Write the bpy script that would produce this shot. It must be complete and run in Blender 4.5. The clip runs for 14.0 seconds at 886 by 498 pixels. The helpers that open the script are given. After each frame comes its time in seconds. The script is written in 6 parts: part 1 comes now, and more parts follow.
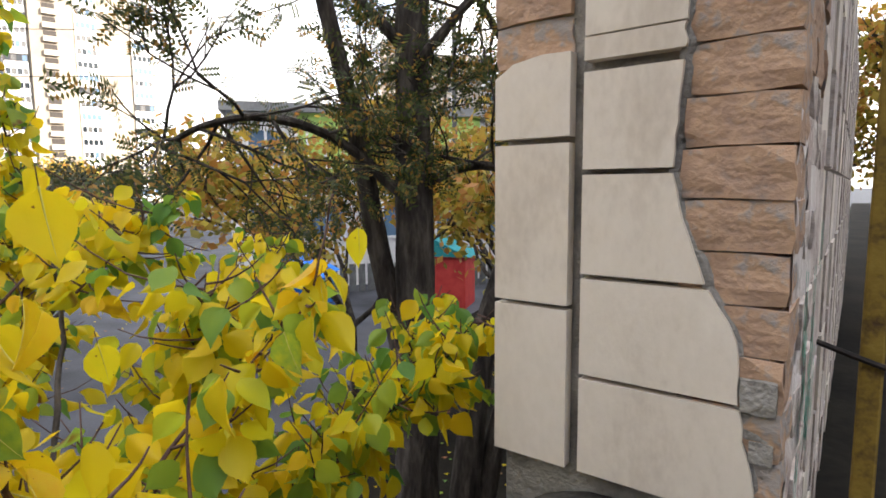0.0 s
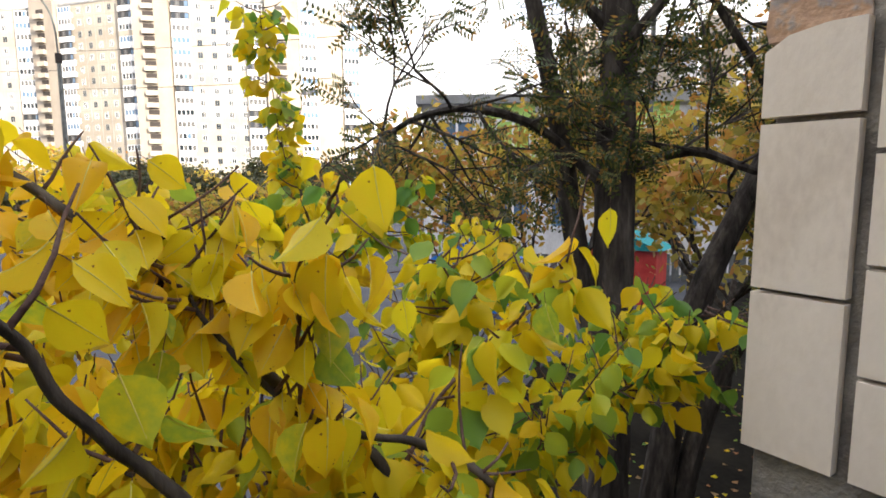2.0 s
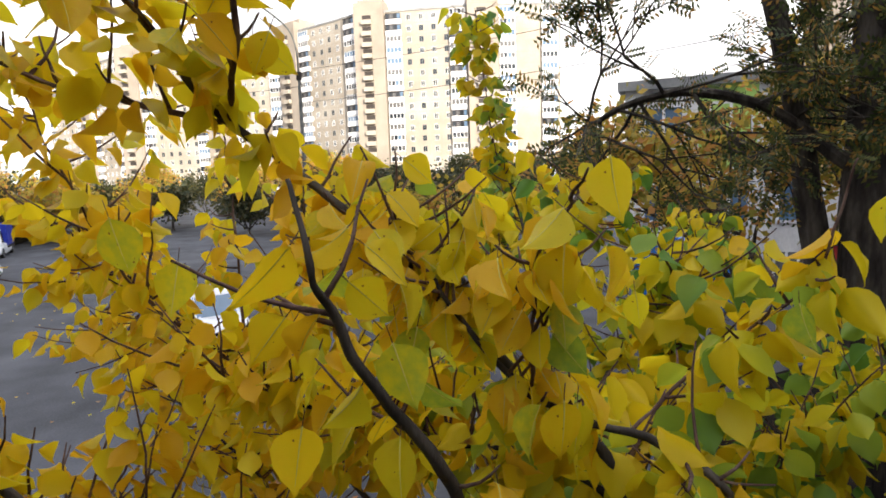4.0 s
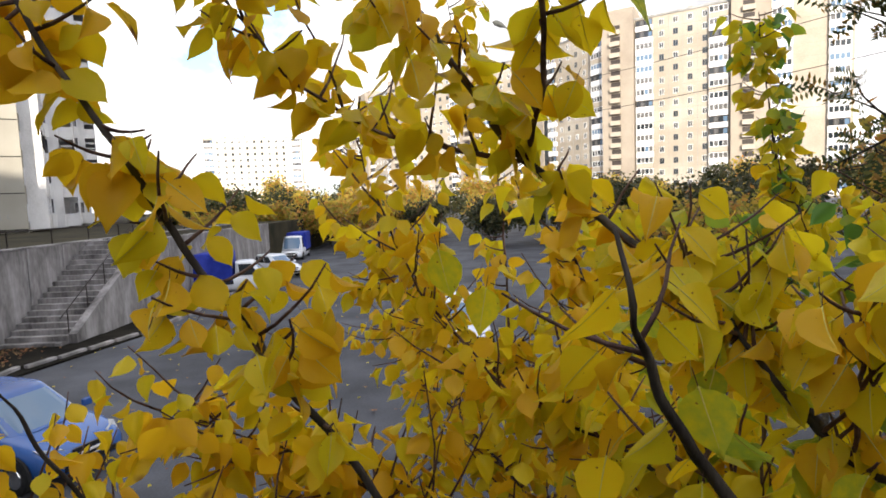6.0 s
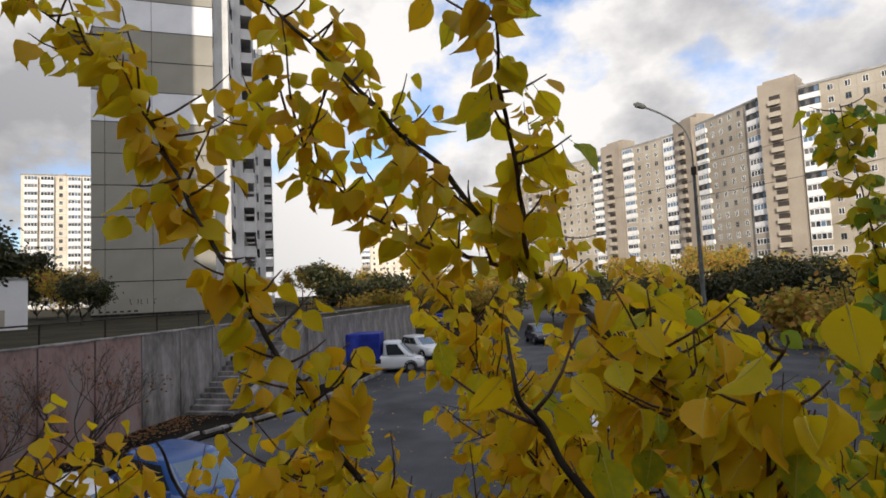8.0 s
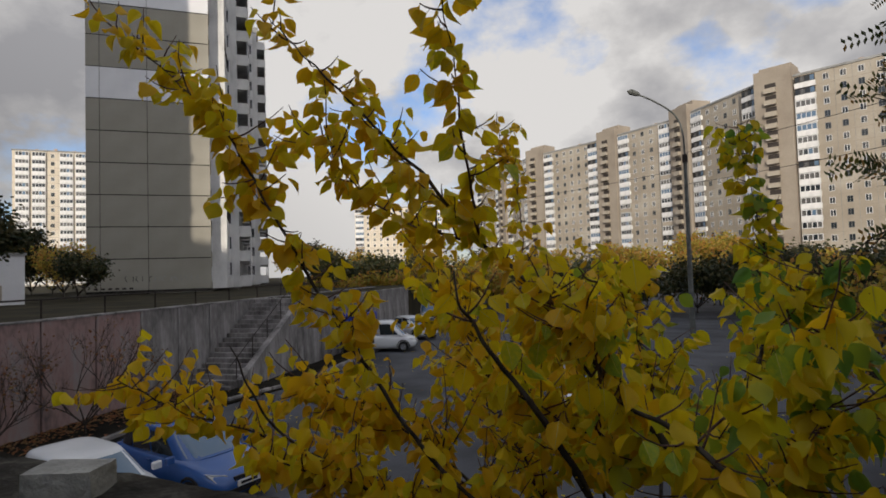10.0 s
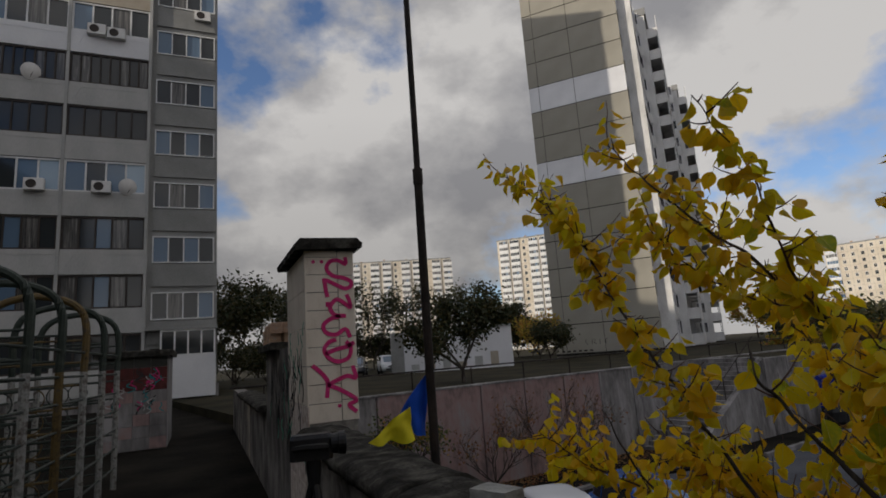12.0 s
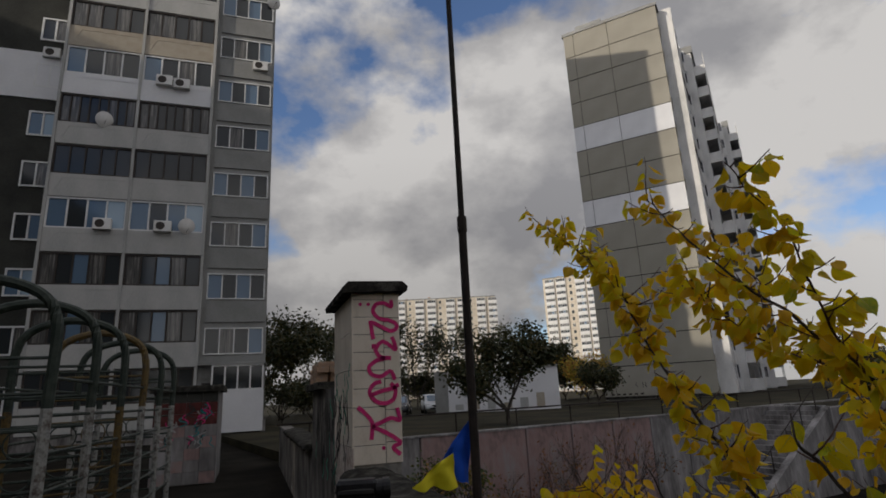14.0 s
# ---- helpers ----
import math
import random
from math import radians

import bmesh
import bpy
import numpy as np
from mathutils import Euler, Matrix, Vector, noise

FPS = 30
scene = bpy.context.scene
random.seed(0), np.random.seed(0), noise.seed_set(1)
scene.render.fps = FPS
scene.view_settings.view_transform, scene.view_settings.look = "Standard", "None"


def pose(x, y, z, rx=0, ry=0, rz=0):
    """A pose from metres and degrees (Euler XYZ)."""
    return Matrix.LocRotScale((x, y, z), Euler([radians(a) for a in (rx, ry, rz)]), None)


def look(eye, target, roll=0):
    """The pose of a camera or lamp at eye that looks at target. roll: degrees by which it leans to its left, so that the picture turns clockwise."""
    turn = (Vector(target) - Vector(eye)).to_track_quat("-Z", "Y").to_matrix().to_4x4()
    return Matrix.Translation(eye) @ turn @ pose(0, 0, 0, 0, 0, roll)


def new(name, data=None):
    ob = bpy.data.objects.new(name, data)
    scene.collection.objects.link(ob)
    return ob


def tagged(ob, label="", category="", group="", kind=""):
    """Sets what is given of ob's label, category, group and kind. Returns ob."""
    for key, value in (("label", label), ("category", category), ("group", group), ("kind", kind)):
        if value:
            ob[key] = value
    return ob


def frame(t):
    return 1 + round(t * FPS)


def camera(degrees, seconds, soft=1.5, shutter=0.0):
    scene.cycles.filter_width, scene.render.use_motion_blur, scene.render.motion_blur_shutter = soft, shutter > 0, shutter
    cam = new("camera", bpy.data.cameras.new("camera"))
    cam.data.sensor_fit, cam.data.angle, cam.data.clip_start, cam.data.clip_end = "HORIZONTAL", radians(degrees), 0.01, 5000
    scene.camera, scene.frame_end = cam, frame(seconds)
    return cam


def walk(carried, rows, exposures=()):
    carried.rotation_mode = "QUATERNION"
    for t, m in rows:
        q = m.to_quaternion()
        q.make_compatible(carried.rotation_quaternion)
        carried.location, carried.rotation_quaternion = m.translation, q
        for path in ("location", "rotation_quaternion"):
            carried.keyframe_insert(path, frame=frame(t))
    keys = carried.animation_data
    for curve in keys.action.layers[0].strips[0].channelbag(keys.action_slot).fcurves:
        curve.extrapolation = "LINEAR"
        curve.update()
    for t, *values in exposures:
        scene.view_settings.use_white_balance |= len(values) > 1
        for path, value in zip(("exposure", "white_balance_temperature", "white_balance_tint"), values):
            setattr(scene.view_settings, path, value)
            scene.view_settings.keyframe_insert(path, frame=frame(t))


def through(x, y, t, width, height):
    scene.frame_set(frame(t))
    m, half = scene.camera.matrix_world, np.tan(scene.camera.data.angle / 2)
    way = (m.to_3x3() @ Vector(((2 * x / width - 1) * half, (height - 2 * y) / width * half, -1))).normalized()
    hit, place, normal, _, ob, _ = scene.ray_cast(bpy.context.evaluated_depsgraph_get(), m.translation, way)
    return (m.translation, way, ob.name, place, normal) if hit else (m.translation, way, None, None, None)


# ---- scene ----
cam = camera(76.85, 14.0, soft=1.7)
PATH = [(0, (0.013, 0.031, 1.589), 36.55, -6.27, 0.42),
        (0.5, (0.000, -0.008, 1.584), 41.69, -5.78, -0.57),
        (1, (-0.011, -0.028, 1.583), 45.93, -6.42, 0.09),
        (1.5, (-0.017, -0.041, 1.581), 50.22, -7.05, 0.45),
        (2, (-0.033, -0.069, 1.577), 55.10, -7.17, 0.35),
        (2.2, (-0.037, -0.079, 1.575), 57.49, -7.19, -0.12),
        (4.3, (-0.031, -0.131, 1.576), 79.12, -7.40, 2.25),
        (4.5, (-0.027, -0.143, 1.580), 82.32, -7.39, 2.33),
        (5, (-0.022, -0.156, 1.589), 88.48, -6.90, 2.86),
        (5.5, (-0.015, -0.167, 1.598), 93.63, -6.37, 2.75),
        (6, (-0.003, -0.180, 1.604), 99.09, -5.05, 2.32),
        (6.5, (0.019, -0.172, 1.622), 103.26, -3.01, 2.02),
        (7, (0.043, -0.135, 1.631), 106.71, -0.48, 2.16),
        (7.5, (0.064, -0.038, 1.636), 110.36, 2.18, 1.88),
        (7.7, (0.087, 0.008, 1.633), 112.41, 3.43, 2.46),
        (9.8, (0.599, 0.288, 1.587), 116.47, 4.37, 2.35),
        (10, (0.618, 0.311, 1.579), 113.12, 2.22, 1.72),
        (10.5, (0.681, 0.360, 1.585), 112.11, -0.12, 1.00),
        (11, (0.593, 0.521, 1.565), 127.12, 4.07, 3.53),
        (11.5, (0.593, 0.671, 1.621), 144.64, 8.04, 5.62),
        (12, (0.685, 0.788, 1.621), 157.17, 10.51, 4.06),
        (12.5, (0.727, 0.826, 1.636), 163.19, 11.06, 3.67),
        (13, (0.721, 0.809, 1.652), 164.32, 12.71, 3.20),
        (13.5, (0.717, 0.830, 1.649), 163.81, 14.37, 2.62),
        (14, (0.711, 0.881, 1.656), 161.61, 14.62, 2.81)]
EXPOSURES = [(0.0, 1.92), (2.0, 1.82), (4.5, 1.35), (5.5, 1.3), (6.5, 0.98), (7.5, 0.46), (10.0, -0.25), (10.5, -0.12), (11.0, 0.0), (11.5, -0.38), (12.0, -0.6), (14.0, -0.56)]
walk(cam, [(t, pose(*p, 90 + b, c, a)) for t, p, a, b, c in PATH], EXPOSURES)

# ---- daylight: broken cloud, low sun that unseen added houses behind keep off the yard ----
SUN_EL, SUN_H = 19.0, (0.966, 0.259)
world = bpy.data.worlds.new("world")
scene.world = world
world.use_nodes = True
wt = world.node_tree
wn = wt.nodes
sky = wn.new("ShaderNodeTexSky")
sky.sky_type, sky.sun_disc = "NISHITA", False
sky.sun_elevation, sky.sun_rotation = radians(SUN_EL), math.atan2(SUN_H[0], SUN_H[1])
tc = wn.new("ShaderNodeTexCoord")
mp = wn.new("ShaderNodeMapping")
mp.inputs["Scale"].default_value = (1.0, 1.0, 1.5)
mp.inputs["Location"].default_value = (0.35, 0.1, 0.2)
n1 = wn.new("ShaderNodeTexNoise")
n1.inputs["Scale"].default_value, n1.inputs["Detail"].default_value, n1.inputs["Roughness"].default_value = 2.3, 9, 0.55
n2 = wn.new("ShaderNodeTexNoise")
n2.inputs["Scale"].default_value, n2.inputs["Detail"].default_value, n2.inputs["Roughness"].default_value = 3.4, 9, 0.55
# the cloud breaks up overhead
lift = wn.new("ShaderNodeSeparateXYZ")
gaps = wn.new("ShaderNodeMapRange")
gaps.inputs["From Min"].default_value, gaps.inputs["From Max"].default_value = 0.30, 0.62
gaps.inputs["To Min"].default_value, gaps.inputs["To Max"].default_value = 0.02, -0.02
thin = wn.new("ShaderNodeMath")
cover = wn.new("ShaderNodeValToRGB")
cover.color_ramp.elements[0].position, cover.color_ramp.elements[1].position = 0.39, 0.475
cloud = wn.new("ShaderNodeValToRGB")
cloud.color_ramp.elements[0].position, cloud.color_ramp.elements[0].color = 0.36, (0.44, 0.435, 0.455, 1)
cloud.color_ramp.elements[1].position, cloud.color_ramp.elements[1].color = 0.56, (0.90, 0.875, 0.855, 1)
cloud.color_ramp.elements.new(0.47).color = (0.65, 0.635, 0.635, 1)
# heavier cloud low in the south
low = wn.new("ShaderNodeVectorMath")
low.operation = "DOT_PRODUCT"
low.inputs[1].default_value = (-0.22, -0.80, -0.62)
heavy = wn.new("ShaderNodeMapRange")
heavy.inputs["From Min"].default_value, heavy.inputs["From Max"].default_value = 0.50, 0.90
heavy.inputs["To Min"].default_value, heavy.inputs["To Max"].default_value = 1.0, 0.50
side = wn.new("ShaderNodeVectorMath")
side.operation = "DOT_PRODUCT"
side.inputs[1].default_value = (SUN_H[0] * 0.94, SUN_H[1] * 0.94, 0.33)
glow = wn.new("ShaderNodeMapRange")
glow.inputs["From Min"].default_value, glow.inputs["From Max"].default_value = -0.1, 1.0
glow.inputs["To Min"].default_value, glow.inputs["To Max"].default_value = 1.12, 2.3
both = wn.new("ShaderNodeMath")
both.operation = "MULTIPLY"
shade = wn.new("ShaderNodeMixRGB")
shade.blend_type = "MULTIPLY"
shade.inputs[0].default_value = 1.0
dim = wn.new("ShaderNodeMixRGB")
dim.blend_type = "MULTIPLY"
dim.inputs[0].default_value = 1.0
dim.inputs[2].default_value = (0.15, 0.17, 0.215, 1)
mixs = wn.new("ShaderNodeMixRGB")
for a_, b_ in ((tc.outputs["Generated"], mp.inputs[0]), (mp.outputs[0], n1.inputs["Vector"]), (mp.outputs[0], n2.inputs["Vector"]),
               (tc.outputs["Generated"], lift.inputs[0]), (lift.outputs["Z"], gaps.inputs["Value"]), (n1.outputs[0], thin.inputs[0]), (gaps.outputs[0], thin.inputs[1]), (thin.outputs[0], cover.inputs[0]), (n2.outputs[0], cloud.inputs[0]), (cover.outputs[0], mixs.inputs[0]),
               (sky.outputs[0], dim.inputs[1]), (dim.outputs[0], mixs.inputs[1]), (tc.outputs["Generated"], low.inputs[0]), (low.outputs["Value"], heavy.inputs["Value"]),
               (cloud.outputs[0], shade.inputs[1]), (tc.outputs["Generated"], side.inputs[0]), (side.outputs["Value"], glow.inputs["Value"]),
               (heavy.outputs[0], both.inputs[0]), (glow.outputs[0], both.inputs[1]), (both.outputs[0], shade.inputs[2]), (shade.outputs[0], mixs.inputs[2]),
               (mixs.outputs[0], wn["Background"].inputs[0])):
    wt.links.new(a_, b_)
wn["Background"].inputs[1].default_value = 0.85

sun = new("sun", bpy.data.lights.new("sun", "SUN"))
sun.data.energy, sun.data.angle, sun.data.color = 3.8, radians(0.6), (1.0, 0.90, 0.755)
ce, se = math.cos(radians(SUN_EL)), math.sin(radians(SUN_EL))
sun.matrix_basis = look((SUN_H[0] * 90 * ce, SUN_H[1] * 90 * ce, 90 * se), (0, 0, 0))


# ---- materials ----
def ramp_mat(name, colors, rough=0.8, scale=4.0, fine=40.0, bump=0.2, metal=0.0, spec=0.22, rnd=0.0, stretch=(1, 1, 1), detail=6):
    """A surface whose colour wanders between the given ones, with fine grain and relief; rnd: how far pieces differ."""
    m = bpy.data.materials.new(name)
    m.use_nodes = True
    t = m.node_tree
    n = t.nodes
    b = n["Principled BSDF"]
    b.inputs["Roughness"].default_value, b.inputs["Metallic"].default_value = rough, metal
    b.inputs["Specular IOR Level"].default_value = spec
    co = n.new("ShaderNodeTexCoord")
    ma = n.new("ShaderNodeMapping")
    ma.inputs["Scale"].default_value = stretch
    big = n.new("ShaderNodeTexNoise")
    big.inputs["Scale"].default_value, big.inputs["Detail"].default_value = scale, detail
    sm = n.new("ShaderNodeTexNoise")
    sm.inputs["Scale"].default_value, sm.inputs["Detail"].default_value = fine, 4
    add = n.new("ShaderNodeMath")
    add.operation = "MULTIPLY_ADD"
    add.inputs[1].default_value = 0.35
    t.links.new(co.outputs["Object"], ma.inputs[0])
    t.links.new(ma.outputs[0], big.inputs["Vector"])
    t.links.new(ma.outputs[0], sm.inputs["Vector"])
    t.links.new(sm.outputs[0], add.inputs[0])
    t.links.new(big.outputs[0], add.inputs[2])
    last = add.outputs[0]
    if rnd:
        info = n.new("ShaderNodeObjectInfo")
        geo = n.new("ShaderNodeNewGeometry")
        for src in (info.outputs["Random"], geo.outputs["Random Per Island"]):
            k = n.new("ShaderNodeMath")
            k.operation = "MULTIPLY_ADD"
            k.inputs[1].default_value = rnd
            t.links.new(src, k.inputs[0])
            t.links.new(last, k.inputs[2])
            last = k.outputs[0]
    r = n.new("ShaderNodeValToRGB")
    lo, hi = 0.45, 0.90 + 1.2 * rnd
    while len(r.color_ramp.elements) < len(colors):
        r.color_ramp.elements.new(0.5)
    for i, c in enumerate(colors):
        r.color_ramp.elements[i].position = lo + (hi - lo) * i / max(1, len(colors) - 1)
        r.color_ramp.elements[i].color = (*c, 1)
    t.links.new(last, r.inputs[0])
    t.links.new(r.outputs[0], b.inputs["Base Color"])
    if bump:
        bp = n.new("ShaderNodeBump")
        bp.inputs["Strength"].default_value, bp.inputs["Distance"].default_value = bump, 0.02
        t.links.new(add.outputs[0], bp.inputs["Height"])
        t.links.new(bp.outputs[0], b.inputs["Normal"])
    return m


def leaf_mat(name, colors, through=0.45, rough=0.5, drift=0.0):
    m = bpy.data.materials.new(name)
    m.use_nodes = True
    t = m.node_tree
    n = t.nodes
    b = n["Principled BSDF"]
    b.inputs["Roughness"].default_value = rough
    b.inputs["Specular IOR Level"].default_value = 0.3
    info, geo = n.new("ShaderNodeObjectInfo"), n.new("ShaderNodeNewGeometry")
    co = n.new("ShaderNodeTexCoord")
    no = n.new("ShaderNodeTexNoise")
    no.inputs["Scale"].default_value, no.inputs["Detail"].default_value = 5 if drift else 26, 6
    t.links.new(co.outputs["Object"], no.inputs["Vector"])
    add = n.new("ShaderNodeMath")
    t.links.new(info.outputs["Random"], add.inputs[0])
    t.links.new(geo.outputs["Random Per Island"], add.inputs[1])
    fr = n.new("ShaderNodeMath")
    fr.operation = "FRACT"
    t.links.new(add.outputs[0], fr.inputs[0])
    k = n.new("ShaderNodeMath")
    k.operation = "MULTIPLY_ADD"
    k.inputs[1].default_value = 0.35
    t.links.new(no.outputs[0], k.inputs[0])
    t.links.new(fr.outputs[0], k.inputs[2])
    if drift:
        sep = n.new("ShaderNodeSeparateXYZ")
        t.links.new(geo.outputs["Position"], sep.inputs[0])
        mr = n.new("ShaderNodeMapRange")
        mr.inputs["From Min"].default_value, mr.inputs["From Max"].default_value = 0.8, -0.45
        mr.inputs["To Min"].default_value, mr.inputs["To Max"].default_value = -1.5 * drift, 0.8 * drift
        t.links.new(sep.outputs["Y"], mr.inputs["Value"])
        k2 = n.new("ShaderNodeMath")
        t.links.new(k.outputs[0], k2.inputs[0])
        t.links.new(mr.outputs[0], k2.inputs[1])
        k = k2
    r = n.new("ShaderNodeValToRGB")
    while len(r.color_ramp.elements) < len(colors):
        r.color_ramp.elements.new(0.5)
    for i, (p, c) in enumerate(colors):
        r.color_ramp.elements[i].position = p
        r.color_ramp.elements[i].color = (*c, 1)
    t.links.new(k.outputs[0], r.inputs[0])
    # brown specks and frost spots
    speck = n.new("ShaderNodeTexNoise")
    speck.inputs["Scale"].default_value, speck.inputs["Detail"].default_value = 11, 2
    t.links.new(co.outputs["Object"], speck.inputs["Vector"])
    spot = n.new("ShaderNodeMapRange")
    spot.inputs["From Min"].default_value, spot.inputs["From Max"].default_value = .70, .76
    t.links.new(speck.outputs[0], spot.inputs["Value"])
    tint = n.new("ShaderNodeMixRGB")
    tint.inputs[2].default_value = (.20, .085, .02, 1)
    t.links.new(spot.outputs[0], tint.inputs[0])
    t.links.new(r.outputs[0], tint.inputs[1])
    r = tint
    t.links.new(r.outputs[0], b.inputs["Base Color"])
    tr = n.new("ShaderNodeBsdfTranslucent")
    t.links.new(r.outputs[0], tr.inputs[0])
    mx = n.new("ShaderNodeMixShader")
    mx.inputs[0].default_value = through
    t.links.new(b.outputs[0], mx.inputs[1])
    t.links.new(tr.outputs[0], mx.inputs[2])
    t.links.new(mx.outputs[0], n["Material Output"].inputs[0])
    bp = n.new("ShaderNodeBump")
    bp.inputs["Strength"].default_value, bp.inputs["Distance"].default_value = 0.25, 0.004
    t.links.new(no.outputs[0], bp.inputs["Height"])
    t.links.new(bp.outputs[0], b.inputs["Normal"])
    return m


def glass_mat(name, tint, rough=0.06):
    m = bpy.data.materials.new(name)
    m.use_nodes = True
    b = m.node_tree.nodes["Principled BSDF"]
    b.inputs["Base Color"].default_value = (*tint, 1)
    b.inputs["Roughness"].default_value = rough
    b.inputs["Specular IOR Level"].default_value = 0.5
    b.inputs["IOR"].default_value = 1.5
    return m


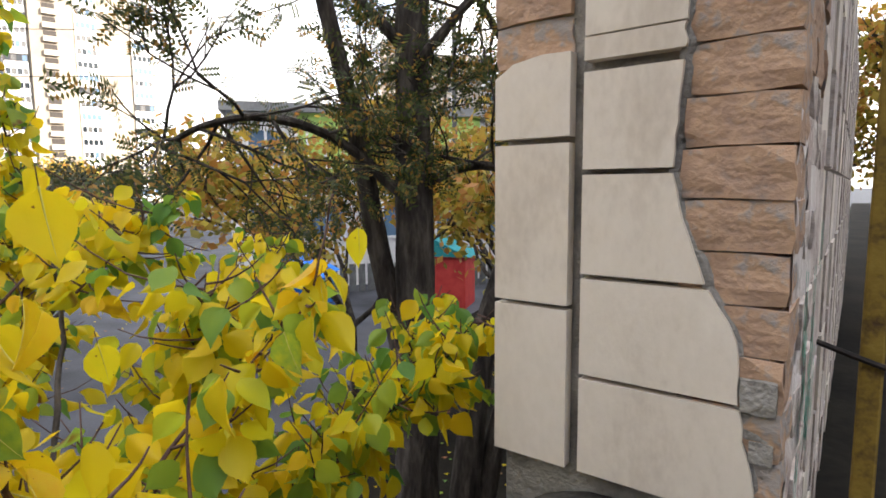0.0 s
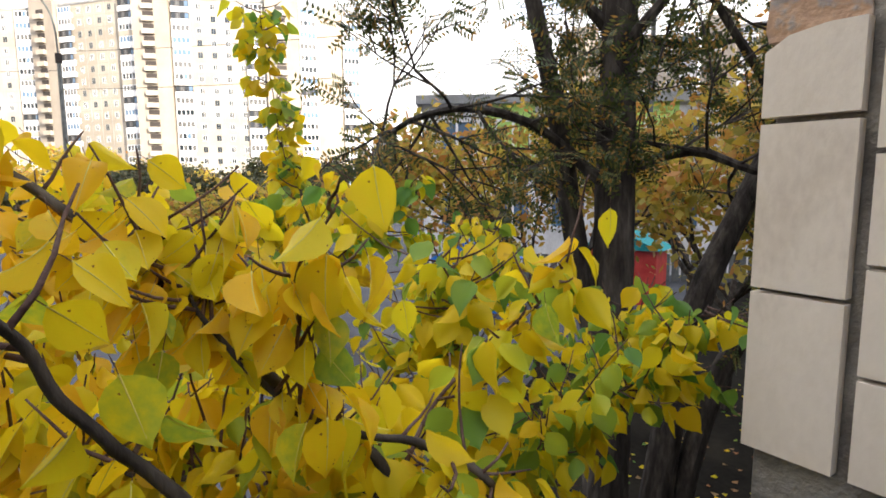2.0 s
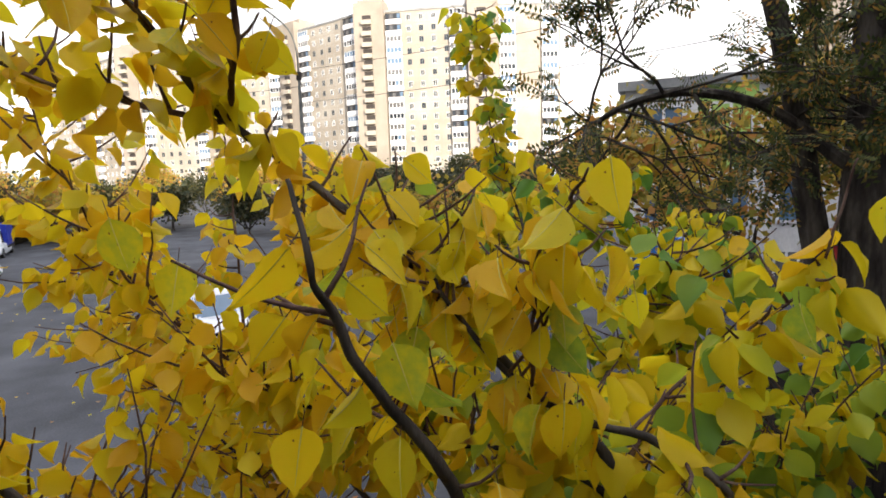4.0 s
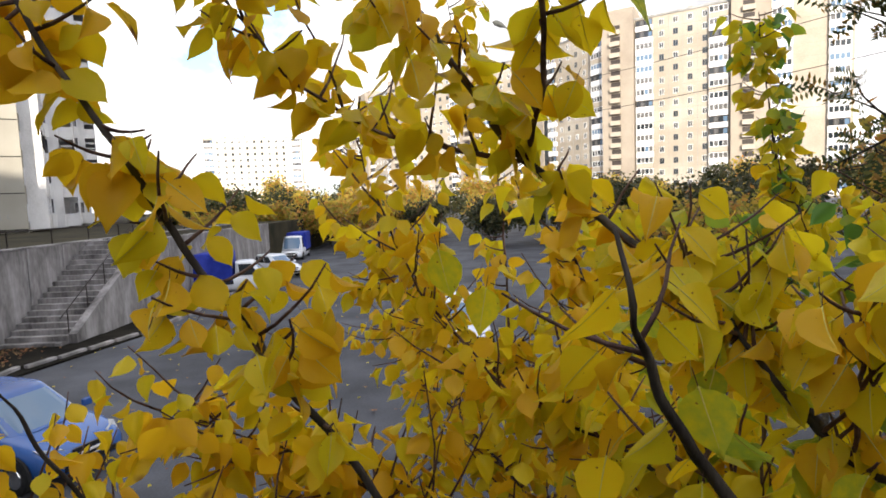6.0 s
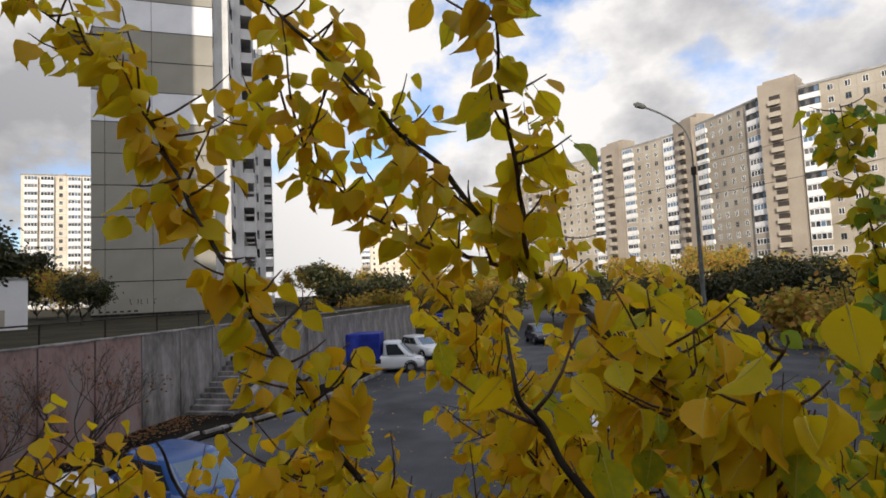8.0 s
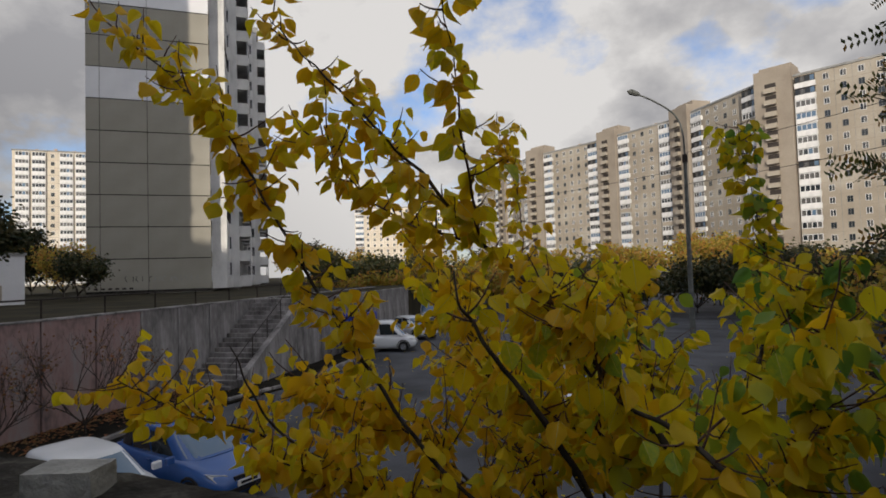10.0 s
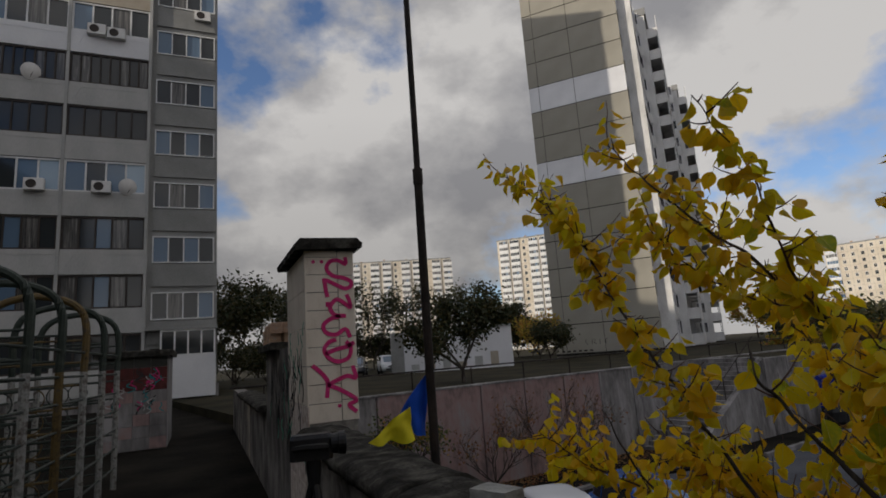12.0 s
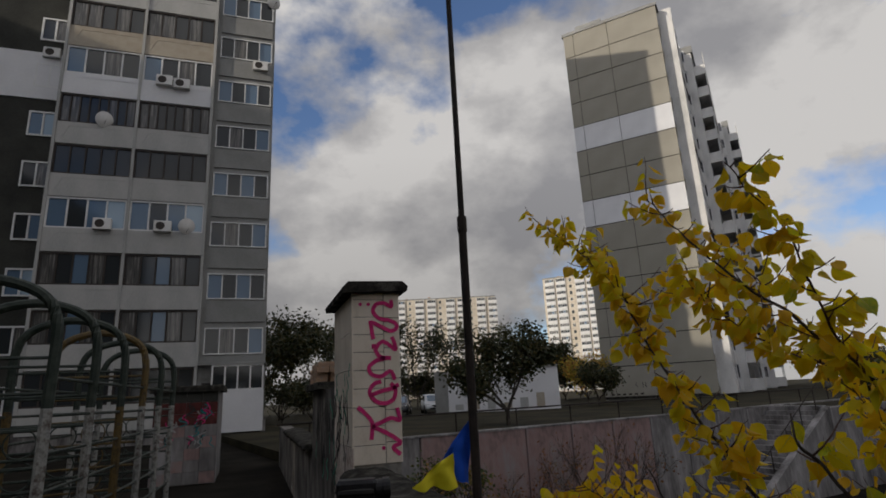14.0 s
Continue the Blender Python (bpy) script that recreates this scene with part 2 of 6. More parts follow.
M = {
    "asphalt": ramp_mat("asphalt", [(.025, .027, .032), (.055, .058, .068), (.085, .09, .105)], .8, .5, 22, .3),
    "soil": ramp_mat("soil", [(.006, .0055, .005), (.015, .0135, .011), (.025, .022, .017)], .95, .8, 12, .6, spec=.04),
    "grass": ramp_mat("dry_grass", [(.012, .013, .007), (.032, .028, .017), (.05, .041, .022)], .95, .5, 14, .6, spec=.1),
    "tile": ramp_mat("facing_tile", [(.50, .43, .35), (.66, .59, .50), (.72, .65, .56)], .7, 7, 90, .12, rnd=.08, stretch=(1, 1, .5)),
    "mortar": ramp_mat("mortar", [(.16, .15, .14), (.34, .32, .29)], .95, 14, 120, .7),
    "brick": ramp_mat("brick", [(.21, .19, .175), (.38, .255, .185), (.45, .30, .20), (.33, .295, .27)], .95, 26, 110, .4, rnd=.16, spec=.1),
    "wash": ramp_mat("whitewashed_brick", [(.26, .18, .14), (.50, .43, .38), (.66, .60, .55)], .9, 16, 80, .8, rnd=.1),
    "limewash": ramp_mat("flaking_limewash", [(.34, .22, .17), (.62, .55, .50), (.74, .69, .65)], .9, 9, 70, .7, stretch=(1, 1, .5)),
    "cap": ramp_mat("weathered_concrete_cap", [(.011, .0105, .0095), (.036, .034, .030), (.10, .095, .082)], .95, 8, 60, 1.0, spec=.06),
    "concrete": ramp_mat("retaining_concrete", [(.06, .056, .055), (.19, .18, .178), (.34, .325, .325)], .9, 1.4, 9, .5, stretch=(1, 1, .3)),
    "pinkpaint": ramp_mat("faded_pink_paint", [(.09, .08, .08), (.28, .19, .18), (.27, .25, .25)], .9, 1.3, 9, .4, stretch=(1, 1, .4)),
    "panel": ramp_mat("exposed_aggregate_panel", [(.25, .235, .20), (.33, .31, .265)], .9, .3, 18, .25),
    "panelw": ramp_mat("white_insulated_panel", [(.62, .62, .64), (.72, .72, .74)], .85, .6, 10, .1),
    "warm": ramp_mat("ochre_panel", [(.27, .23, .18), (.355, .31, .25), (.43, .39, .33)], .9, .12, 3, .1),
    "tower": ramp_mat("brown_panel", [(.25, .21, .17), (.34, .295, .24)], .9, .2, 3, .1),
    "cream": ramp_mat("cream_panel", [(.52, .45, .36), (.62, .55, .45), (.68, .62, .53)], .9, .15, 3, .1),
    "plaster": ramp_mat("dirty_old_plaster", [(.045, .042, .04), (.15, .14, .13), (.30, .275, .255)], .95, 3.2, 40, .8, spec=.08, stretch=(1, 1, .5)),
    "white": ramp_mat("white_plaster", [(.42, .42, .41), (.62, .61, .60), (.74, .73, .72)], .8, .9, 14, .15, rnd=.12, stretch=(1, 1, .45)),
    "grey": ramp_mat("grey_plaster", [(.20, .20, .195), (.34, .34, .33)], .85, .5, 12, .15),
    "dark": ramp_mat("dark_render", [(.030, .031, .028), (.065, .065, .058)], .95, .6, 12, .3),
    "frame": ramp_mat("window_frame", [(.6, .6, .6), (.75, .75, .75)], .5, 2, 20, 0, rnd=.1),
    # dark frames, and the shade painted into the far balconies
    "darkframe_shade": ramp_mat("dark_frame_and_shade", [(.03, .025, .022), (.06, .05, .045)], .6, 2, 20, 0),
    "glass": glass_mat("glass", (.02, .025, .03)),
    # blue sky reflection is put into the base colour
    "glassblue": glass_mat("glass_sky_reflection_tint", (.10, .16, .24), .03),
    "curtain": ramp_mat("curtained_glass", [(.02, .025, .03), (.10, .10, .11), (.36, .34, .33)], .08, 1.2, 9, 0, spec=.45, stretch=(3, 1, .25)),
    "drape": ramp_mat("net_curtain_behind_glass", [(.025, .025, .03), (.09, .088, .085), (.22, .21, .20)], .08, 3.0, 9, 0, spec=.5, stretch=(4, 1, .2)),
    # pale sky reflection is put into the base colour
    "skyglass": glass_mat("glass_pale_sky_reflection_tint", (.30, .40, .50), .03),
    "bark": ramp_mat("dark_bark", [(.018, .015, .013), (.05, .042, .036), (.11, .095, .08)], .95, 12, 60, 1.0, stretch=(1, 1, .25)),
    "twig": ramp_mat("young_bark", [(.035, .018, .015), (.09, .05, .04), (.16, .11, .09)], .7, 20, 120, .5),
    "leaf": leaf_mat("apricot_leaf", [(0.0, (.13, .28, .05)), (.17, (.34, .44, .04)), (.33, (.69, .60, .018)), (.86, (.78, .56, .013)), (1.0, (.76, .47, .015))], .55, .45, .19),
    "rib": ramp_mat("leaf_rib", [(.50, .46, .10), (.66, .60, .16)], .5, 8, 60, 0),
    "locust": leaf_mat("locust_leaf", [(0.0, (.03, .05, .016)), (.7, (.065, .085, .024)), (1.0, (.16, .15, .035)), (1.3, (.30, .17, .035))], .35),
    "autumn": leaf_mat("autumn_foliage", [(0.0, (.12, .14, .03)), (.4, (.30, .26, .045)), (.8, (.48, .34, .05)), (1.1, (.42, .20, .05))], .5),
    "green": leaf_mat("late_green_foliage", [(0.0, (.012, .02, .008)), (.6, (.03, .04, .014)), (1.1, (.07, .06, .02))], .25),
    "litter": leaf_mat("dry_leaf_litter", [(0.0, (.16, .06, .025)), (.5, (.24, .10, .04)), (1.0, (.20, .13, .06))], .2, .8),
    "blue": ramp_mat("blue_car_paint", [(.02, .07, .24), (.03, .10, .32)], .25, 1, 60, 0, spec=.6),
    "silver": ramp_mat("white_car_paint", [(.55, .57, .6), (.65, .67, .7)], .25, 1, 60, 0, spec=.6),
    "darkcar": ramp_mat("dark_car_paint", [(.02, .02, .025), (.04, .04, .05)], .25, 1, 60, 0, spec=.6),
    "rubber": ramp_mat("rubber", [(.012, .012, .012), (.03, .03, .03)], .9, 8, 50, .2),
    "chrome": ramp_mat("bright_metal", [(.55, .55, .56), (.7, .7, .7)], .2, 3, 20, 0, metal=.9),
    "lens": glass_mat("lamp_glass", (.34, .36, .38), .08),
    "tarp": ramp_mat("blue_tarpaulin", [(.01, .02, .20), (.02, .04, .32)], .6, 2, 9, .3),
    "pole": ramp_mat("rusty_dark_pole", [(.012, .011, .011), (.04, .03, .025)], .7, 9, 60, .4),
    "lamppost": ramp_mat("grey_post", [(.07, .075, .07), (.15, .155, .15)], .7, 3, 20, .2),
    "parapetgrey": ramp_mat("pale_grey_parapet", [(.26, .26, .255), (.38, .38, .37), (.46, .455, .445)], .85, .8, 14, .15, rnd=.1, stretch=(1, 1, .4)),
    "barbrown": ramp_mat("worn_brown_paint", [(.035, .026, .02), (.13, .088, .03), (.07, .055, .042)], .6, 12, 60, .4),
    "maroon": ramp_mat("maroon_paint", [(.045, .018, .016), (.13, .035, .032)], .85, 6, 40, .3),
    "barpaint": ramp_mat("peeling_grey_paint", [(.14, .14, .132), (.31, .31, .295), (.08, .06, .052)], .6, 14, 60, .4),
    "bargreen": ramp_mat("dark_green_paint", [(.015, .025, .02), (.05, .06, .05)], .5, 14, 60, .4),
    "baryellow": ramp_mat("yellow_rusty_paint", [(.10, .06, .03), (.30, .20, .04), (.36, .25, .05)], .6, 12, 60, .4),
    "pink": ramp_mat("pink_spray_paint", [(.50, .02, .13), (.66, .05, .22)], .8, 20, 60, 0),
    "greenspray": ramp_mat("green_spray_paint", [(.03, .25, .16), (.10, .40, .26)], .8, 20, 60, 0),
    "blackspray": ramp_mat("black_spray_paint", [(.02, .02, .02), (.06, .06, .06)], .8, 20, 60, 0),
    "flagblue": ramp_mat("flag_blue", [(.01, .07, .45), (.015, .09, .55)], .7, 5, 60, .1),
    "flagyellow": ramp_mat("flag_yellow", [(.60, .52, .02), (.70, .62, .03)], .7, 5, 60, .1),
    "black": ramp_mat("black_plastic", [(.008, .008, .009), (.02, .02, .022)], .35, 8, 60, 0),
    "redpaint": ramp_mat("red_paint", [(.35, .03, .03), (.5, .06, .05)], .6, 3, 20, .1),
    "bluepaint": ramp_mat("bright_blue_paint", [(.01, .12, .5), (.03, .2, .65)], .6, 3, 20, .1),
    "teal": ramp_mat("teal_paint", [(.01, .16, .18), (.03, .24, .25)], .6, 3, 20, .1),
    "lime": ramp_mat("lime_plaster", [(.35, .55, .12), (.45, .65, .2)], .8, 1, 9, .1),
    "wire": ramp_mat("cable", [(.02, .02, .02), (.04, .04, .04)], .7, 3, 20, 0),
    "stone": ramp_mat("pale_block", [(.20, .20, .19), (.38, .38, .36)], .95, 12, 70, .8),
}


# ---- mesh building ----
class Build:
    def __init__(self):
        self.v, self.f, self.mi, self.mats = [], [], [], []

    def slot(self, m):
        if m not in self.mats:
            self.mats.append(m)
        return self.mats.index(m)

    def add(self, verts, faces, m="white"):
        k, s = len(self.v), self.slot(m)
        self.v += [tuple(p) for p in verts]
        self.f += [tuple(k + i for i in q) for q in faces]
        self.mi += [s] * len(faces)
        return self

    def box(self, x0, x1, y0, y1, z0, z1, m="white", c=0.0):
        """A block; c: the width of its chamfered upright edges."""
        if c:
            ring = [(x0 + c, y0), (x1 - c, y0), (x1, y0 + c), (x1, y1 - c), (x1 - c, y1), (x0 + c, y1), (x0, y1 - c), (x0, y0 + c)]
            n = 8
            ins = [(x + (c if x < (x0 + x1) / 2 else -c) * .5, y + (c if y < (y0 + y1) / 2 else -c) * .5) for x, y in ring]
            v = [(x, y, z0) for x, y in ring] + [(x, y, z1 - c) for x, y in ring] + [(x, y, z1) for x, y in ins]
            f = [(i, (i + 1) % n, n + (i + 1) % n, n + i) for i in range(n)] + [(n + i, n + (i + 1) % n, 2 * n + (i + 1) % n, 2 * n + i) for i in range(n)]
            f += [tuple(range(2 * n, 3 * n)), tuple(reversed(range(n)))]
            return self.add(v, f, m)
        v = [(x, y, z) for z in (z0, z1) for x, y in ((x0, y0), (x1, y0), (x1, y1), (x0, y1))]
        return self.add(v, [(3, 2, 1, 0), (4, 5, 6, 7), (0, 1, 5, 4), (1, 2, 6, 5), (2, 3, 7, 6), (3, 0, 4, 7)], m)

    def tube(self, pts, radii, m="bark", seg=7, rough=0.0):
        pts = [Vector(p) for p in pts]
        if not isinstance(radii, (list, tuple)):
            radii = [radii] * len(pts)
        v, n = [], len(pts)
        ref = Vector((0.31, 0.17, 0.93))
        for i, p in enumerate(pts):
            d = (pts[min(i + 1, n - 1)] - pts[max(i - 1, 0)]).normalized()
            a = d.cross(ref)
            a = a.normalized() if a.length > 1e-3 else d.orthogonal().normalized()
            b = d.cross(a)
            for k in range(seg):
                w = 2 * math.pi * k / seg
                q = radii[i] * (1 + (rough * noise.noise((p.x * 7 + k * 3.1, p.y * 7, p.z * 5)) if rough else 0))
                v.append(p + (a * math.cos(w) + b * math.sin(w)) * q)
        f = [(i * seg + k, i * seg + (k + 1) % seg, (i + 1) * seg + (k + 1) % seg, (i + 1) * seg + k) for i in range(n - 1) for k in range(seg)]
        f += [tuple(reversed(range(seg))), tuple(range((n - 1) * seg, n * seg))]
        return self.add(v, f, m)

    def prism(self, ring, d0, d1, axis="y", m="white"):
        """A flat outline given in two coordinates, thick from d0 to d1 along an axis."""
        at = {"x": lambda a, b, d: (d, a, b), "y": lambda a, b, d: (a, d, b), "z": lambda a, b, d: (a, b, d)}[axis]
        n = len(ring)
        v = [at(a, b, d0) for a, b in ring] + [at(a, b, d1) for a, b in ring]
        f = [(i, (i + 1) % n, n + (i + 1) % n, n + i) for i in range(n)] + [tuple(reversed(range(n))), tuple(range(n, 2 * n))]
        return self.add(v, f, m)

    def grid(self, xs, zs, holes, y0, y1, m="frame"):
        """One connected lattice: a sheet cut by the lines xs and zs, with some cells left open, thick from y0 to y1."""
        nx, nz = len(xs), len(zs)
        v = [(x, y, z) for y in (y0, y1) for z in zs for x in xs]
        k, f = nx * nz, []
        full = {(i, j) for i in range(nx - 1) for j in range(nz - 1)} - set(holes)
        for i, j in full:
            a, b, c, d = j * nx + i, j * nx + i + 1, (j + 1) * nx + i + 1, (j + 1) * nx + i
            f += [(a, b, c, d), (k + d, k + c, k + b, k + a)]
            for (p, q), nb in (((a, b), (i, j - 1)), ((b, c), (i + 1, j)), ((c, d), (i, j + 1)), ((d, a), (i - 1, j))):
                if nb not in full:
                    f.append((p, q, k + q, k + p))
        return self.add(v, f, m)

    def mesh(self, name, smooth=False):
        me = bpy.data.meshes.new(name)
        me.from_pydata(self.v, [], self.f)
        for k in self.mats:
            me.materials.append(M[k])
        me.polygons.foreach_set("material_index", self.mi)
        bm = bmesh.new()
        bm.from_mesh(me)
        bmesh.ops.recalc_face_normals(bm, faces=bm.faces)
        bm.to_mesh(me)
        bm.free()
        if smooth:
            me.polygons.foreach_set("use_smooth", [True] * len(me.polygons))
        me.update()
        return me


def part(name, data, parent=None, label="", m=None, smooth=False):
    """One mesh object, from a Build or a finished mesh, under a thing or a part."""
    ob = new(name, data.mesh(name, smooth) if isinstance(data, Build) else data)
    if parent:
        ob.parent = parent
    if m is not None:
        ob.matrix_basis = m
    return tagged(ob, label) if label else ob


def thing(name, label, category, m=None, group="", kind=""):
    ob = new(name)
    ob.empty_display_size = 0.2
    if m is not None:
        ob.matrix_basis = m
    return tagged(ob, label, category, group, kind)


rng = random.Random(7)


def spline(pts, n=6):
    """Points along a smooth line through pts."""
    P = [Vector(p) for p in pts]
    P = [P[0] * 2 - P[1]] + P + [P[-1] * 2 - P[-2]]
    out = []
    for i in range(1, len(P) - 2):
        for k in range(n):
            t = k / n
            a, b, c, d = P[i - 1], P[i], P[i + 1], P[i + 2]
            out.append(0.5 * ((2 * b) + (c - a) * t + (2 * a - 5 * b + 4 * c - d) * t * t + (3 * b - a - 3 * c + d) * t ** 3))
    return out + [P[-2]]


# ---- ground, terrace, retaining wall ----
g = Build()
g.box(-900, 900, -900, 900, -3.4, -3.0, "asphalt")
tagged(part("ground", g), kind="structure")
g = Build()
g.box(-0.42, 70, -70, 60, -3.0, 0.0, "soil")
tagged(part("terrace_ground", g), kind="structure")

WALL = pose(-9.2, -17.4, 0, 0, 0, 9.8)
g = Build()
g.prism([(9.0, -0.35), (-12.9, -0.35), (-12.9, 2.15), (-90, 2.15), (-300, -20), (-300, -420), (60, -420), (60, -40), (9.0, -20)], -3.0, 0.28, "z", "grass")
tagged(part("upper_ground", g, m=WALL), kind="structure")
g = Build()
g.prism([(9.0, 0.0), (-7.0, 0.0), (-9.0, 2.6), (-30, 2.6), (-30, 4.2), (-8.5, 4.3), (-4.0, 3.2), (9.0, 2.6)], -3.0, -2.93, "z", "soil")
tagged(part("planting_strip", g, m=WALL), kind="structure")

g = Build()
g.prism([(-.42, -1.2), (-.42, 26), (-13, 26), (-9.5, 9.5), (-6.2, 4.0), (-3.4, .4), (-1.6, -1.2)], -3.0, -2.955, "z", "soil")
tagged(part("planting_bed", g), kind="structure")

rw = tagged(new("wall_retaining"), kind="structure")
rw.matrix_basis = WALL
pan_w, pan_p = Build(), Build()
for bb, mm in ((pan_w, "concrete"), (pan_p, "pinkpaint")):
    bb.box(-0.98, 0.98, -0.33, 0.0, -3.0, 0.40, mm, 0.02)
me_w, me_p = pan_w.mesh("panel"), pan_p.mesh("panel")
for i in range(11):
    x = 8.0 - 2.0 * i
    part("panel", me_p if i in (2, 3, 4, 5, 6) else me_w, rw, m=pose(x, 0.02 * rng.random(), 0.03 * rng.random(), 0, 0, rng.uniform(-.3, .3)))
for i in range(9):
    part("panel", me_w, rw, m=pose(-13.9 - 2.0 * i, 2.5 + 0.02 * rng.random(), -0.05))
g = Build()
g.prism([(-12.9, 0.40), (-8.6, -2.0), (-7.6, -2.6), (-7.6, -3.0), (-12.9, -3.0)], 2.2, 2.5, "y", "concrete")
part("stair_cheek", g, rw)
g = Build()
g.box(-30.0, 9.0, -0.36, 0.03, 0.40, 0.46, "concrete", 0.02)
part("coping", g, rw)
g = Build()
for i in range(19):
    g.box(-13.2, -7.2 - 0.3 * i, 0.02, 2.19, -3.0 + 0.18 * i, -3.0 + 0.18 * (i + 1), "concrete")
st = tagged(part("stairs", g, m=WALL), kind="structure")
rail = thing("stair_rail", "thin dark iron handrail beside the concrete stairs", "handrail", WALL)
for i in range(5):
    b = Build()
    b.tube([(-7.8 - 1.2 * i, 2.1, -2.64 + .72 * i), (-7.8 - 1.2 * i, 2.1, -1.75 + .72 * i)], .02, "pole", 6)
    part("post", b, rail)
b = Build()
b.tube([(-7.4, 2.1, -2.0), (-13.0, 2.1, 1.35)], .022, "pole", 6)
part("rail", b, rail)

kerb = Build()
kerb.box(-0.49, 0.49, -0.09, 0.09, -3.0, -2.84, "concrete", 0.015)
kme = kerb.mesh("kerb_stone")
kerb_run = tagged(new("kerb"), kind="structure")
kerb_run.matrix_basis = WALL
for i in range(38):
    x = 8.0 - i
    y = 2.7 if x > -4 else min(4.35, 2.7 + (-4 - x) * 0.33)
    part("kerb_stone", kme, kerb_run, m=pose(x, y, 0.01 * rng.random(), 0, 0, rng.uniform(-1, 1) - (14 if -9 < x < -4 else 0)))

fence = thing("low_fence", "low rusty pipe fence along the upper lawn", "fence", WALL)
for i in range(14):
    b = Build()
    b.tube([(8 - 2.6 * i, -1.6, 0.25), (8 - 2.6 * i, -1.6, 1.05)], .03, "pole", 6)
    part("post", b, fence)
b = Build()
b.tube([(9, -1.6, 1.02), (-27, -1.6, 1.02)], .03, "pole", 6)
part("rail", b, fence)

# ---- parapet with its pillars ----
par = tagged(new("parapet"), kind="structure")
b = Build()
b.box(-0.37, -0.08, -3.83, 0.82, -3.0, 1.03, "plaster")
b.box(-0.37, -0.08, -16.0, -7.05, -3.0, 1.03, "plaster")
part("wall_body", b, par)


def rough_slab(y0, y1, seed, z=1.03, x0=-0.395, x1=0.03, th=0.09):
    """A worn concrete coping with an uneven top and chipped edges."""
    ny, nx = max(4, int((y1 - y0) / 0.045)), 12
    v = []
    for j in range(ny + 1):
        y = y0 + (y1 - y0) * j / ny
        for i in range(nx + 1):
            w = i / nx
            edge = 0.022 * noise.noise((y * 3.1, seed, 0)) + 0.012 * noise.noise((y * 11, seed, 4))
            x = x0 + (x1 - x0) * w + (edge if w > .5 else -edge) * abs(2 * w - 1)
            round_off = 0.05 * abs(2 * w - 1) ** 4
            v.append((x, y, z + th - round_off + 0.018 * noise.noise((x * 5, y * 4, seed)) + 0.008 * noise.noise((x * 19, y * 17, seed))))
    n = len(v)
    v += [(p[0], p[1], z) for p in v]
    W = nx + 1
    f = [(j * W + i, j * W + i + 1, (j + 1) * W + i + 1, (j + 1) * W + i) for j in range(ny) for i in range(nx)]
    for j in range(ny):
        for i in (0, nx):
            f.append((j * W + i, (j + 1) * W + i, n + (j + 1) * W + i, n + j * W + i))
    for i in range(nx):
        for j in (0, ny):
            f.append((j * W + i, j * W + i + 1, n + j * W + i + 1, n + j * W + i))
    f += [(n + j * W, n + j * W + nx, n + (j + 1) * W + nx, n + (j + 1) * W) for j in range(ny)]
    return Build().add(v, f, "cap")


for y0, y1, sd in ((-1.42, 0.815, 1), (-3.83, -1.45, 2), (-12.0, -7.05, 3)):
    part("coping", rough_slab(y0, y1, sd), par, smooth=True)

# broken pillar beside the camera
pil = thing("brick_pillar", "brick pillar with beige facing tiles broken away over old red brick", "pillar", pose(0, 0, 0))
b = Build()
b.box(-0.452, -0.092, 0.838, 1.34, 0.0, 3.6, "mortar")
part("core", b, pil)
cut = [(1.15, -0.070), (1.205, -0.075), (1.26, -0.090), (1.321, -0.098), (1.36, -0.098), (1.395, -0.103), (1.43, -0.125), (1.458, -0.142), (1.502, -0.158), (1.55, -0.177),
       (1.606, -0.187), (1.66, -0.186), (1.702, -0.183), (1.751, -0.178), (1.80, -0.177), (1.90, -0.172), (2.1, -0.16), (3.6, -0.15)]


def cut_at(z):
    return float(np.interp(z, [c[0] for c in cut], [c[1] for c in cut])) + 0.004 * noise.noise((z * 60, 3, 1))


for z0, z1 in ((1.150, 1.298), (1.306, 1.452), (1.460, 1.606), (1.614, 1.752), (1.768, 1.800), (1.803, 1.90), (1.91, 2.06), (2.07, 2.22)):
    ring = [(-0.314, z0), (-0.314, z1)] + [(cut_at(z1 - (z1 - z0) * k / 7), z1 - (z1 - z0) * k / 7) for k in range(8)]
    b = Build().prism(ring, 0.815 + rng.uniform(-.001, .001), 0.836, "y", "tile")
    part("tile", b, pil)
for z0, z1, top in ((1.150, 1.400, 0), (1.408, 1.654, 0), (1.664, 1.770, 1)):
    ring = [(-0.462, z0), (-0.335, z0), (-0.335, z1 + .015 * top)] + ([(-0.38, z1 + .016), (-0.43, z1 + .008)] if top else []) + [(-0.462, z1 - .012 * top)]
    part("tile", Build().prism(ring, 0.814, 0.836, "y", "tile"), pil)
b = Build()
v, f = [], []
for k in range(60):
    z = 1.15 + 1.0 * k / 59
    x = cut_at(z)
    for dx, y in ((-0.006, 0.822), (0.004 + .006 * noise.noise((z * 30, 1, 1)), 0.824), (0.014 + .008 * noise.noise((z * 24, 5, 2)), 0.834), (0.022, 0.842)):
        v.append((x + dx, y, z))
f = [(4 * k + i, 4 * k + i + 1, 4 * k + 5 + i, 4 * k + 4 + i) for k in range(59) for i in range(3)]
part("mortar_edge", b.add(v, f, "mortar"), pil)


